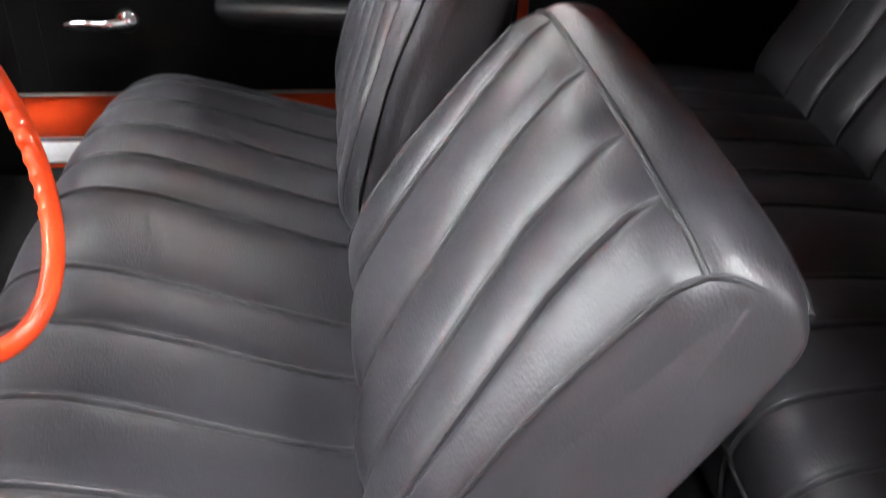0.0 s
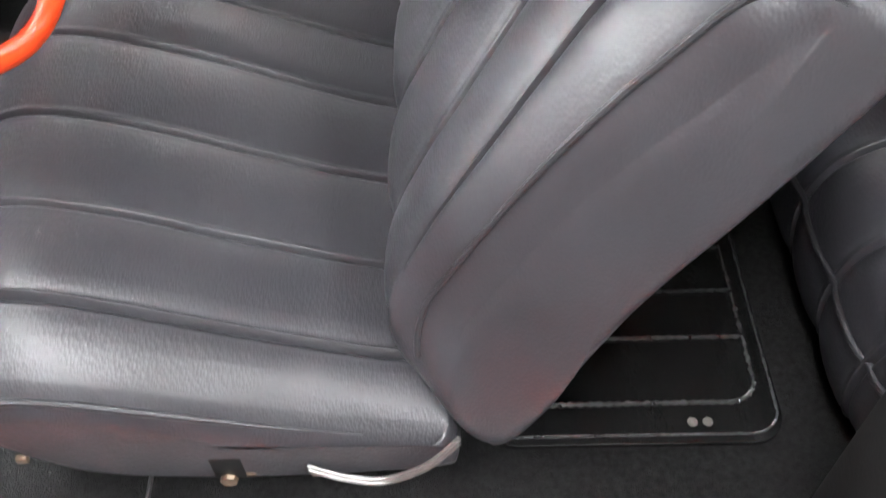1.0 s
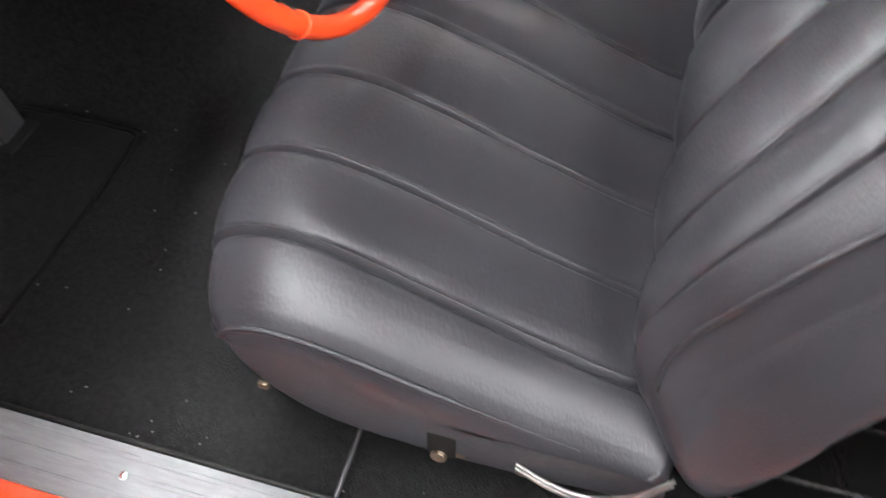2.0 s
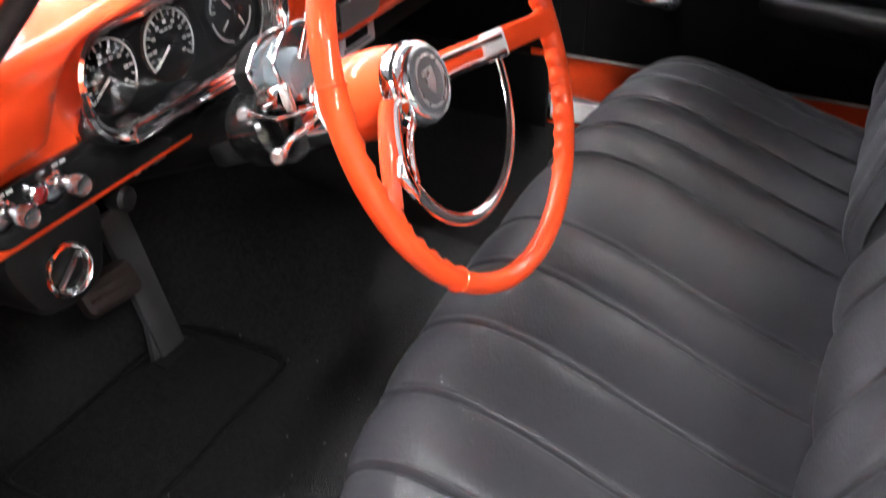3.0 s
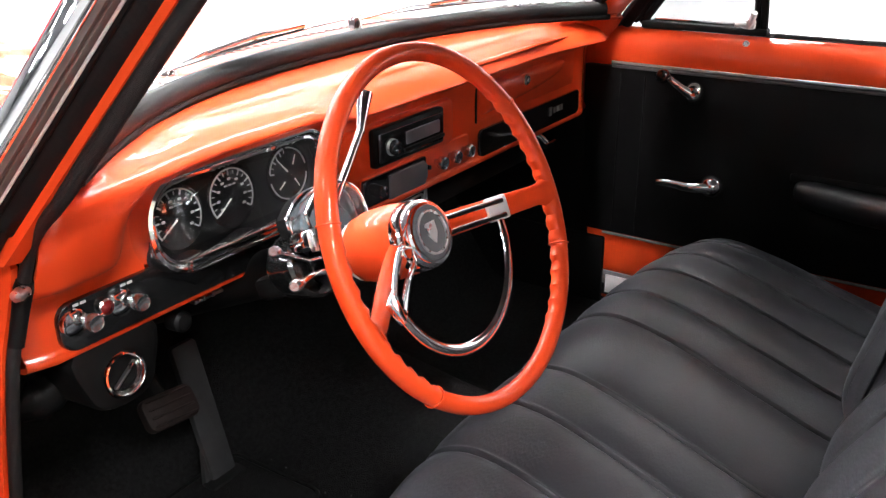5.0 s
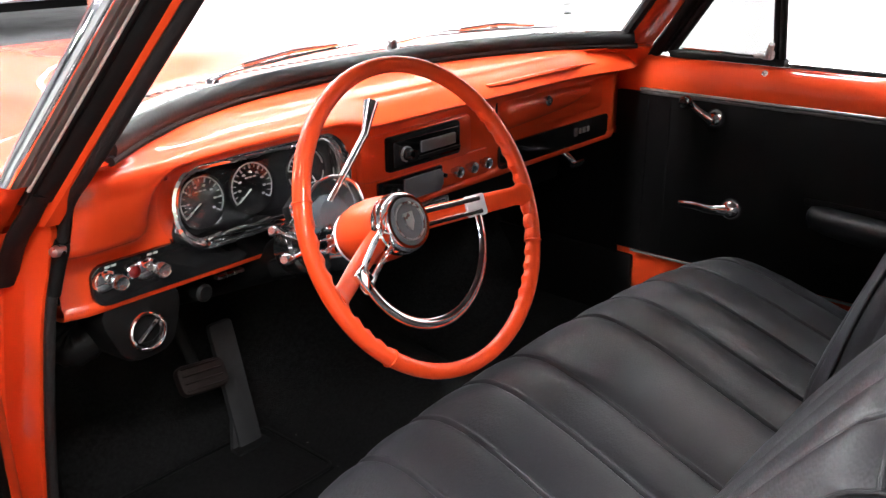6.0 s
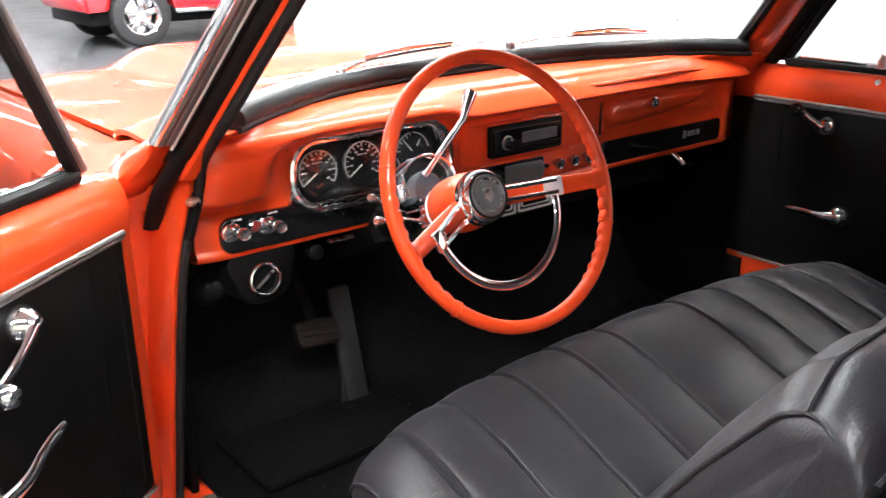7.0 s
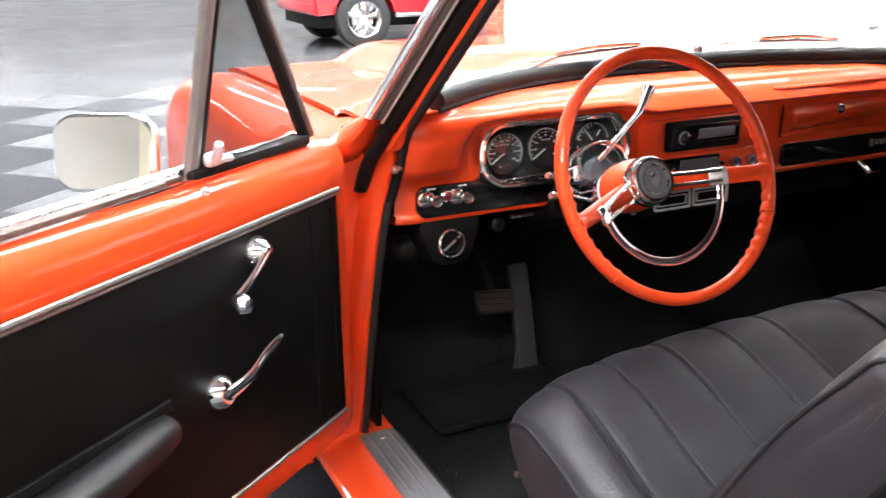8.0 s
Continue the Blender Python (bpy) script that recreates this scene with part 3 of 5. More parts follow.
# windscreen
screen = thing("windscreen", "curved clear windscreen in a black rubber gasket", "windshield", (0, 0, 0))
rows = []
for j in range(9):
    t = j / 8
    z = 1.018 + 0.335 * t
    rows.append([((1 - 0.12 * t) * x, sill_y(x) + 0.006 - 0.84 * (z - 1.018) + 0.06 * t * (abs(x) / 0.63) ** 2, z) for x in [-0.625 + 1.25 * i / 40 for i in range(41)]])
b = surface(bmesh.new(), rows)
thicken(b, 0.005, (0, 1, 0.6))
pane = part("glass", b, WINDOWGLASS, screen)
pane.visible_shadow = False
base_line = [(x, sill_y(x) - 0.004, 1.022 - 0.004 * (abs(x) / 0.63) ** 4) for x in [-0.640 + 1.270 * i / 40 for i in range(41)]]
part("gasket", tube(base_line, 0.0185, 12, flat=0.95), RUBBER, screen, "black rubber gasket")
part("gasket_lip", tube([(x, y - 0.014, z - 0.014) for x, y, z in base_line], 0.006, 8), RUBBER, screen, "lower lip of the gasket")
part("lower_moulding", tube([(x, y + 0.028, z + 0.012 - 0.040 * smooth(0.44, 0.10, abs(x))) for x, y, z in base_line], 0.0115, 10, flat=0.8), STEEL, screen, "bright moulding below the glass")
for s in (-1, 1):
    side_line = [pillar(s, 1.02 + 0.33 * k / 10, -0.02) + Vector((0, 0.018, 0.006)) for k in range(11)]
    part("side_gasket", tube(side_line, 0.008 if s < 0 else 0.013, 8), RUBBER, screen)
part("header", tube([(x, 0.165 - 0.15 * (abs(x) / 0.60) ** 2.4, 1.352) for x in [-0.56 + 1.12 * i / 20 for i in range(21)]], 0.022, 8), HEADLINER, screen, "dark header rail")
b = rbox((0.09, 0.001, 0.07), towards((0.44, 0.300, 1.085), (0, -0.77, 0.64)) @ Matrix.Rotation(radians(90), 4, "X"), 0)
stick = tagged(part("windscreen_sticker", b, STICKER), "small white sticker on the windscreen corner", "sticker")
for k in range(3):
    part("print_bar", rbox((0.03, 0.0008, 0.006), towards((0.45, 0.2985, 1.075 + 0.014 * k), (0, -0.77, 0.64)) @ Matrix.Rotation(radians(90), 4, "X"), 0), PRINT, stick)


def wiper(a, m_, tip):
    t = thing("windscreen_wiper", "windscreen wiper with a chrome arm resting on the glass", "wiper", a, "windscreen wipers")
    o = a
    part("pivot", lathe([(0, 0), (0.014, 0), (0.012, 0.02), (0.006, 0.026), (0, 0.027)], 14, Matrix.Translation(a)), CHROME, t, origin=o)
    mid = (Vector(m_) + Vector(tip)) / 2
    part("arm", tube([Vector(a) + Vector((0, 0, 0.018)), Vector(a) * 0.5 + mid * 0.5 + Vector((0, 0, 0.022)), mid + Vector((0, 0, 0.008))], [0.007, 0.006, 0.004], 8, flat=0.5), CHROME, t, origin=o)
    part("blade", tube([Vector(m_), mid + Vector((0, 0.004, 0.004)), Vector(tip)], [0.003, 0.0085, 0.003], 8, flat=0.45), CHROME, t, "polished flat blade", origin=o)
    part("blade_holder", tube([Vector(m_) * 0.75 + Vector(tip) * 0.25 + Vector((0, 0, 0.008)), mid + Vector((0, 0, 0.013)), Vector(m_) * 0.25 + Vector(tip) * 0.75 + Vector((0, 0, 0.008))], 0.004, 6), CHROME, t, origin=o)
    return t


wiper((-0.28, 0.520, 1.004), (-0.40, 0.410, 1.048), (0.02, 0.430, 1.064))
wiper((0.16, 0.525, 1.020), (0.14, 0.430, 1.058), (0.50, 0.330, 1.052))

# ---- dashboard ----
FACE = 0.287


def dash_section(x):
    """The dash cut at x, from under the gasket over the brow to the lower lip."""
    e = smooth(0.40, 0.68, abs(x))
    yb = sill_y(x)
    brow = 0.248 - 0.035 * e
    top = min(0.325, yb - 0.012)
    w = smooth(0.545, 0.60, -x)  # left of the dials the face runs smoothly down from the brow
    low = [(brow, 0.978), (brow + 0.005, 0.974), (brow + 0.018 + 0.01 * e, 0.970), (FACE - 0.010, 0.958), (FACE - 0.002, 0.935), (FACE, 0.905), (FACE, 0.875)]
    flow = [(brow, 0.966), (brow + 0.001, 0.955), (brow + 0.004, 0.944), (brow + 0.011, 0.928), (brow + 0.022, 0.908), (brow + 0.034, 0.889), (FACE - 0.004, 0.872)]
    mid = [(a[0] + (c[0] - a[0]) * w, a[1] + (c[1] - a[1]) * w) for a, c in zip(low, flow)]
    # towards the passenger the top slopes down to a crisp crease above the face
    g = smooth(-0.26, -0.14, x)
    edge = [(brow + 0.020, 0.993), (brow + 0.005, 0.985)]
    steep = [(0.300 - 0.5 * e * 0.035, 0.9940), (0.2865 - 0.6 * e * 0.035, 0.9845), (0.274 - 0.03 * e, 0.9690), (0.2665 - 0.03 * e, 0.9575), (0.2680 - 0.03 * e, 0.953), (0.281 - 0.015 * e, 0.9485), (FACE - 0.003, 0.938), (FACE, 0.915), (FACE, 0.880)]
    both = [(a[0] + (c[0] - a[0]) * g, a[1] + (c[1] - a[1]) * g) for a, c in zip(edge + mid, steep)]
    return [(yb + 0.02, 1.000), (yb - 0.006, 1.002), (top + 0.3 * (yb - top), 1.004), (top - 0.2 * (top - brow), 1.001), *both, (FACE, 0.845), (FACE, 0.812),
            (FACE - 0.001, 0.806), (FACE - 0.004, 0.802), (FACE - 0.0045, 0.796), (FACE + 0.001, 0.789), (FACE + 0.025, 0.785), (FACE + 0.06, 0.785)]


dash = thing("dashboard", "orange painted metal dashboard with a chrome gauge cluster", "dashboard", (0, 0, 0))
bm = bmesh.new()
rows = []
for i in range(97):
    x = -0.694 + 1.384 * i / 96
    shrink = 0.6 * smooth(0.62, 0.69, x) + 0.4 * smooth(0.66, 0.70, -x)
    rows.append([(x, y + 0.035 * shrink, z - 0.004 * shrink) for y, z in [(p.x, p.y) for p in spline([(a, b, 0) for a, b in dash_section(x)], 3)]])
surface(bm, rows)
# the opening for the gauges
hole = [f for f in bm.faces if abs(f.calc_center_median().x + 0.3825) < 0.146 and 0.858 < f.calc_center_median().z < 0.952 and f.calc_center_median().y > 0.262]
bmesh.ops.delete(bm, geom=hole, context="FACES")
thicken(bm, 0.006, (0, 1, -0.6))
part("dash_panel", bm, ORANGE, dash, angle=60)


def face_at(x, z, y=FACE):
    """A frame on the dash face: its z axis looks at the driver."""
    return towards((x, y, z), (0, -1, 0.0))


# glovebox lid with its sculpted upper groove and lock
lid = part("glovebox_lid", plate(rounded(0.385, 0.070, 0.013), 0.004, face_at(0.390, 0.904, FACE + 0.0015), 0.0025), ORANGE, dash, "orange glovebox lid")
part("lid_gap", plate(rounded(0.004, 0.074, 0.0015), 0.004, face_at(0.1965, 0.905, FACE + 0.001), 0.0), SATINBLACK, dash)
part("dash_rib", tube(spline([(0.150, 0.2860, 0.9765), (0.165, 0.2825, 0.9750), (0.20, 0.2805, 0.9750), (0.32, 0.2795, 0.9760), (0.44, 0.276, 0.9770), (0.52, 0.271, 0.9760)], 6), [0.0025 + 0.0035 * smooth(0, 6, k) * (1 - smooth(18, 30, k)) for k in range(31)], 8, flat=0.8), ORANGE, dash)


def spear(x0, x1, zc, h, d):
    """A swelling along the lid: full at its hinge end, drawn out to a rounded point."""
    rs = []
    for i in range(33):
        t = i / 32
        k = math.sqrt(max(0.0, 1 - t ** 5)) * (1 - 0.35 * t) * smooth(-0.02, 0.04, t)
        x = x0 + (x1 - x0) * t
        z0 = zc + 0.004 * t
        row = []
        for j in range(13):
            a = -1.0 + j / 6
            row.append((x, FACE - 0.0015 - d * k * (1 - abs(a) ** 3.0), z0 + h * k * a + 0.30 * h * (1 - k)))
        rs.append(row)
    return thicken(surface(bmesh.new(), rs), 0.004, (0, 1, 0))


part("lid_swelling", spear(0.202, 0.540, 0.9080, 0.0310, 0.016), ORANGE, lid, "", angle=60)
part("lock", lathe([(0, 0), (0.011, 0), (0.011, 0.006), (0.008, 0.009), (0.004, 0.009), (0.003, 0.006), (0, 0.006)], 20, face_at(0.348, 0.921, FACE - 0.014)), CHROME, lid, "round chrome lock")
# dark lower strips, left and right
part("black_strip", plate(rounded(0.405, 0.050, 0.012), 0.005, face_at(0.405, 0.828, FACE - 0.001), 0.002), GLOSSBLACK, dash, "gloss black trim strip")
for k, w in enumerate((0.012, 0.010, 0.014, 0.010)):
    part("script_bar", rbox((w, 0.012 if k else 0.018, 0.002), face_at(0.475 + 0.016 * k, 0.831, FACE - 0.0065), 0.0008, 1), GREYBAND, dash, "small metal script badge")
sw = part("switch_panel", plate(rounded(0.46, 0.058, 0.020), 0.007, face_at(-0.430, 0.829, FACE - 0.002), 0.003), GLOSSBLACK, dash, "gloss black switch panel")


def knob(x, z, r=0.015, depth=0.028, parent=None, y=FACE - 0.008):
    m = face_at(x, z, y)
    return part("knob", lathe([(0, 0), (r * 0.55, 0), (r * 0.55, depth * 0.45), (r * 0.92, depth * 0.5), (r, depth * 0.62), (r * 0.95, depth * 0.92), (r * 0.85, depth), (r * 0.7, depth * 0.96), (0, depth * 0.96)], 24, m), KNOBALU, parent, "turned aluminium knob")


for kx, kz in ((-0.630, 0.835), (-0.568, 0.834)):
    part("collar", lathe([(0, 0), (0.017, 0), (0.016, 0.005), (0.011, 0.007), (0, 0.007)], 24, face_at(kx - 0.012, kz, FACE - 0.008)), CHROME, sw)
    knob(kx, kz, 0.0108, 0.026, sw)
    for q in range(2):
        part("print_bar", rbox((0.007, 0.003, 0.0006), face_at(kx + 0.004 + 0.009 * q - 0.01, 0.8535, FACE - 0.0095), 0), DIALMARK, sw)
part("warning_lamp", lathe([(0, 0), (0.008, 0), (0.008, 0.006), (0.005, 0.009), (0, 0.010)], 18, face_at(-0.602, 0.838, FACE - 0.008)), REDLENS, sw, "small red warning lamp")
part("lamp_ring", lathe([(0.0075, 0), (0.0105, 0), (0.0105, 0.006), (0.0085, 0.008), (0.0075, 0.006)], 18, face_at(-0.602, 0.838, FACE - 0.008), ring=True), CHROME, sw)
part("key_switch", lathe([(0, 0), (0.014, 0), (0.012, 0.008), (0.008, 0.012), (0, 0.012)], 20, face_at(-0.20, 0.836, FACE - 0.004)), CHROME, dash)

# radio in a raised surround, climate plate and three pull knobs below
part("radio_surround", plate(rounded(0.290, 0.078, 0.016), 0.013, face_at(-0.032, 0.896, FACE + 0.002), 0.009), ORANGE, dash, "raised orange radio surround")
radio = part("radio", plate(rounded(0.188, 0.060, 0.006), 0.012, face_at(-0.027, 0.899, FACE - 0.008), 0.003), SATINBLACK, dash, "black car radio with a small screen")
part("radio_face", plate(rounded(0.172, 0.046, 0.004), 0.005, face_at(-0.027, 0.899, FACE - 0.0195), 0.002), GLOSSBLACK, radio)
part("radio_screen", plate(rounded(0.092, 0.020, 0.002), 0.002, face_at(0.000, 0.902, FACE - 0.0243), 0.0005), GREYPLATE, radio, "grey display")
part("radio_bar", plate(rounded(0.110, 0.006, 0.002), 0.003, face_at(0.004, 0.884, FACE - 0.0243), 0.001), SATINBLACK, radio)
part("radio_knob", lathe([(0, 0), (0.012, 0), (0.0115, 0.010), (0.009, 0.012), (0, 0.012)], 24, face_at(-0.083, 0.897, FACE - 0.0243)), GLOSSBLACK, radio)
part("knob_ring", lathe([(0.0115, 0), (0.0135, 0), (0.013, 0.004), (0.0115, 0.004)], 24, face_at(-0.083, 0.897, FACE - 0.0243), ring=True), STEEL, radio)
part("centre_panel", plate(rounded(0.300, 0.050, 0.006), 0.006, face_at(0.015, 0.833, FACE - 0.001), 0.003), ORANGE, dash)
cl = part("climate_panel", plate(rounded(0.165, 0.044, 0.006), 0.006, face_at(-0.055, 0.831, FACE - 0.005), 0.002), GLOSSBLACK, dash, "black climate panel with a grey plate")
part("cover_plate", plate([(-0.05, -0.019), (0.044, -0.019), (0.052, -0.008), (0.052, 0.012), (0.044, 0.02), (-0.05, 0.02)], 0.005, face_at(-0.026, 0.827, FACE - 0.010), 0.002), GREYPLATE, cl, "plain grey cover plate")
part("climate_knob", lathe([(0, 0), (0.010, 0), (0.0095, 0.014), (0.007, 0.016), (0, 0.016)], 20, face_at(-0.105, 0.830, FACE - 0.010)), GLOSSBLACK, cl)
for k in range(3):
    m = face_at(0.059 + 0.042 * k, 0.834, FACE - 0.006)
    part("pull_knob", lathe([(0, 0), (0.005, 0), (0.005, 0.008), (0.010, 0.010), (0.0115, 0.016), (0.0105, 0.022), (0.0095, 0.0225), (0.0075, 0.0215), (0, 0.0215)], 20, m), KNOBALU, dash, "small chrome pull knob")
part("tiny_switch", lathe([(0, 0), (0.004, 0), (0.004, 0.008), (0, 0.009)], 12, face_at(0.034, 0.831, FACE - 0.006)), SATINBLACK, dash)

# gauge cluster: deep chrome bezel, black plate, three dials under glass
CX, CZ, CW, CH = -0.3825, 0.9045, 0.332, 0.128
tilt = towards((CX, FACE - 0.004, CZ), (0, -1, 0.10))
cluster = part("gauge_plate", plate(rounded(CW - 0.012, CH - 0.012, 0.054, 10), 0.012, tilt @ Matrix.Translation((0, 0, -0.020)), 0.002), SATINBLACK, dash, "black gauge plate in a chrome bezel")
bm = bmesh.new()
rows = []
for inset, h in ((0.0, -0.010), (0.0, 0.022), (0.003, 0.029), (0.007, 0.031), (0.010, 0.028), (0.012, 0.024), (0.015, 0.025), (0.018, 0.020), (0.0195, 0.012), (0.0205, -0.002), (0.021, -0.012)):
    rows.append([tilt @ Vector((p[0], p[1], h)) for p in rounded(CW - 2 * inset, CH - 2 * inset, max(0.060 - inset, 0.01), 10)])
surface(bm, rows, close_u=True)
part("bezel", bm, CHROME, cluster, "deep chrome bezel")
b = plate(rounded(CW - 0.044, CH - 0.044, 0.040, 10), 0.0015, tilt @ Matrix.Translation((0, 0, 0.0235)))
gl = part("cluster_glass", b, DIALGLASS, cluster)
gl.visible_shadow = False
# ribbed chrome grille below the dials
for k in range(3):
    q = [tilt @ Vector((-0.115 + 0.23 * i / 10, -0.0465 - 0.0065 * k, 0.030 - 0.001 * k)) for i in range(11)]
    part("bezel_rib", tube(q, 0.0028, 8), CHROME, cluster)


def dial(x, z, r, start, end, ticks, needle, small=False):
    m = tilt @ Matrix.Translation((x - CX, z - CZ, -0.0075))
    d = part("dial", lathe([(0, 0), (r * 1.14, 0), (r * 1.14, 0.002), (r * 1.08, 0.0032), (r * 1.06, 0.001), (0, 0.001)], 40, m), GLOSSBLACK, cluster)
    arc = [m @ Vector((r * math.cos(radians(start + (end - start) * i / 36)), r * math.sin(radians(start + (end - start) * i / 36)), 0.0022)) for i in range(37)]
    part("scale_arc", tube(arc, 0.0011, 6), DIALMARK, d, "pale scale ring")
    bmx = bmesh.new()
    for i in range(ticks):
        a = radians(start + (end - start) * i / (ticks - 1))
        rbox((r * (0.20 if i % 2 == 0 else 0.12), 0.0012 if i % 2 else 0.002, 0.0008), m @ Matrix.Rotation(a, 4, "Z") @ Matrix.Translation((r * 0.87, 0, 0.002)), 0, 1, bmx)
        if i % 2 == 0 and not small:
            rbox((0.005, 0.0030, 0.0006), m @ Matrix.Translation((r * 0.64 * math.cos(a), r * 0.64 * math.sin(a), 0.002)), 0, 1, bmx)
    part("scale_marks", bmx, DIALMARK, d)
    if not small:
        for q in range(3):
            part("caption_bar", rbox((0.005, 0.002, 0.0006), m @ Matrix.Translation((-0.007 + 0.007 * q, r * 0.42, 0.002)), 0), DIALMARK, d)
    a = radians(needle)
    part("needle", tube([m @ Vector((-0.004 * math.cos(a), -0.004 * math.sin(a), 0.004)), m @ Vector((r * 0.9 * math.cos(a), r * 0.9 * math.sin(a), 0.004))], [0.0013, 0.0006], 6), NEEDLE, d, "white needle")
    part("needle_cap", lathe([(0, 0), (0.005, 0), (0.0045, 0.005), (0, 0.006)], 16, m), GLOSSBLACK, d)
    return d


dial(-0.477, 0.903, 0.035, 215, -35, 15, 212)
dial(-0.389, 0.904, 0.036, 215, -35, 17, 215)
multi = dial(-0.284, 0.906, 0.035, 170, 95, 6, 130, True)
for start, end, aim in ((85, 10, 60), (260, 190, 215), (350, 280, 300)):
    m = tilt @ Matrix.Translation((-0.284 - CX, 0.906 - CZ, -0.0075))
    arc = [m @ Vector((0.035 * math.cos(radians(start + (end - start) * i / 12)), 0.035 * math.sin(radians(start + (end - start) * i / 12)), 0.0022)) for i in range(13)]
    part("scale_arc", tube(arc, 0.0011, 6), DIALMARK, multi)
    c = radians((start + end) / 2)
    o2 = Vector((0.014 * math.cos(c), 0.014 * math.sin(c), 0.0035))
    d2 = Vector((math.cos(radians(aim)), math.sin(radians(aim)), 0)) * 0.014
    part("needle", tube([m @ o2, m @ (o2 + d2)], [0.0011, 0.0005], 6), NEEDLE, multi)

# under-dash vent pod, air outlets, bracket, parking brake handle
pod = thing("vent_pod", "black plastic under-dash pod with a round chrome air vent", "air vent", (-0.59, 0.33, 0.776))
O = (-0.59, 0.33, 0.776)
outline = [(-0.055, 0.04), (0.055, 0.04), (0.05, -0.02), (0.032, -0.045), (0.0, -0.052), (-0.032, -0.045), (-0.05, -0.02)]
part("pod_body", plate([(p.x, p.y) for p in spline([(a, b, 0) for a, b in outline], 4, True)], 0.075, towards((-0.590, 0.355, 0.747), (0, -1, 0.1)), 0.012), SATINBLACK, pod, origin=O)
vm = towards((-0.592, 0.278, 0.746), (0, -1, 0.12))
part("vent_ring", lathe([(0.0265, 0), (0.033, 0), (0.034, 0.004), (0.0325, 0.007), (0.030, 0.008), (0.0280, 0.006), (0.0265, 0.0)], 36, vm @ Matrix.Scale(0.84, 4), ring=True), CHROME, pod, "chrome vent ring", O)
part("vent_bowl", lathe([(0, -0.004), (0.0275, -0.004), (0.0275, 0.003), (0.024, -0.002), (0, -0.003)], 30, vm @ Matrix.Scale(0.84, 4)), GLOSSBLACK, pod, origin=O)
part("vent_vane", rbox((0.040, 0.003, 0.006), vm @ Matrix.Rotation(radians(35), 4, "Z") @ Matrix.Translation((0, 0, 0.003)), 0.001), STEEL, pod, "slim chrome vane", O)

hose = thing("air_hose", "black flexible air hose under the dash", "hose", (-0.66, 0.40, 0.76))
pts = spline([(-0.60, 0.36, 0.745), (-0.655, 0.37, 0.715), (-0.672, 0.42, 0.745), (-0.66, 0.50, 0.79)], 10)
part("hose_body", tube(pts, [0.026 + 0.0025 * (k % 2) for k in range(len(pts))], 14), SATINBLACK, hose, origin=(-0.66, 0.40, 0.76))

release = thing("brake_release", "small metal bracket with a round switch under the dash", "switch", (-0.47, 0.33, 0.775))
O = (-0.47, 0.33, 0.775)
part("bracket", rbox((0.05, 0.004, 0.035), towards((-0.478, 0.312, 0.768), (0, 0, 1)), 0.002), STEEL, release, origin=O)
part("switch_body", lathe([(0, -0.02), (0.014, -0.02), (0.014, 0.0), (0.010, 0.004), (0, 0.004)], 20, towards((-0.481, 0.300, 0.760), (0, -1, 0.1))), SATINBLACK, release, origin=O)
part("switch_bar", rbox((0.12, 0.012, 0.006), Matrix.Translation((-0.38, 0.33, 0.762)), 0.002), STEEL, release, origin=O)

outlet = thing("air_outlet", "black under-dash air outlet with two chrome-framed openings", "air vent", (0.02, 0.40, 0.775))
O = (0.02, 0.40, 0.775)
part("outlet_body", rbox((0.62, 0.14, 0.062), Matrix.Translation((0.20, 0.415, 0.742)), 0.008), SATINBLACK, outlet, origin=O)
for ox in (-0.035, 0.068):
    m = towards((ox, 0.343, 0.742), (0, -1, 0.05))
    fr = bmesh.new()
    rs = [[m @ Vector((p[0], p[1], h)) for p in rounded(w, hh, 0.004, 3)] for w, hh, h in ((0.096, 0.040, 0), (0.096, 0.040, 0.005), (0.088, 0.032, 0.005), (0.088, 0.032, 0.0))]
    surface(fr, rs, close_u=True, close_v=True)
    f = part("outlet_frame", fr, SHEENTRIM, outlet, "bright frame round the opening", O)
    fr = bmesh.new()
    rs = [[m @ Vector((p[0], p[1], h)) for p in rounded(w, hh, 0.003, 3)] for w, hh, h in ((0.076, 0.022, 0), (0.076, 0.022, 0.004), (0.072, 0.018, 0.004), (0.072, 0.018, 0.0))]
    surface(fr, rs, close_u=True, close_v=True)
    part("inner_frame", fr, SHEENTRIM, outlet, "", O)

pbrake = thing("parking_brake_handle", "small chrome pull handle under the dash", "handle", (0.51, 0.33, 0.775))
O = (0.51, 0.33, 0.775)
part("rod", tube([(0.495, 0.34, 0.785), (0.508, 0.315, 0.760), (0.515, 0.305, 0.748)], 0.008, 10), CHROME, pbrake, origin=O)
part("grip", tube([(0.500, 0.303, 0.748), (0.520, 0.303, 0.746), (0.545, 0.305, 0.748)], [0.006, 0.009, 0.006], 10), CHROME, pbrake, origin=O)

# ---- steering wheel and column ----
HUB = Vector((-0.360, 0.002, 0.903))
AX = Vector((0.0, -0.916, 0.401)).normalized()  # towards the driver
WM = towards(HUB, AX)
RC, RR = 0.046, 0.1975  # dish depth and rim radius

wheel = thing("steering_wheel", "orange two-spoke steering wheel with a chrome horn ring", "steering wheel", HUB)
O = HUB


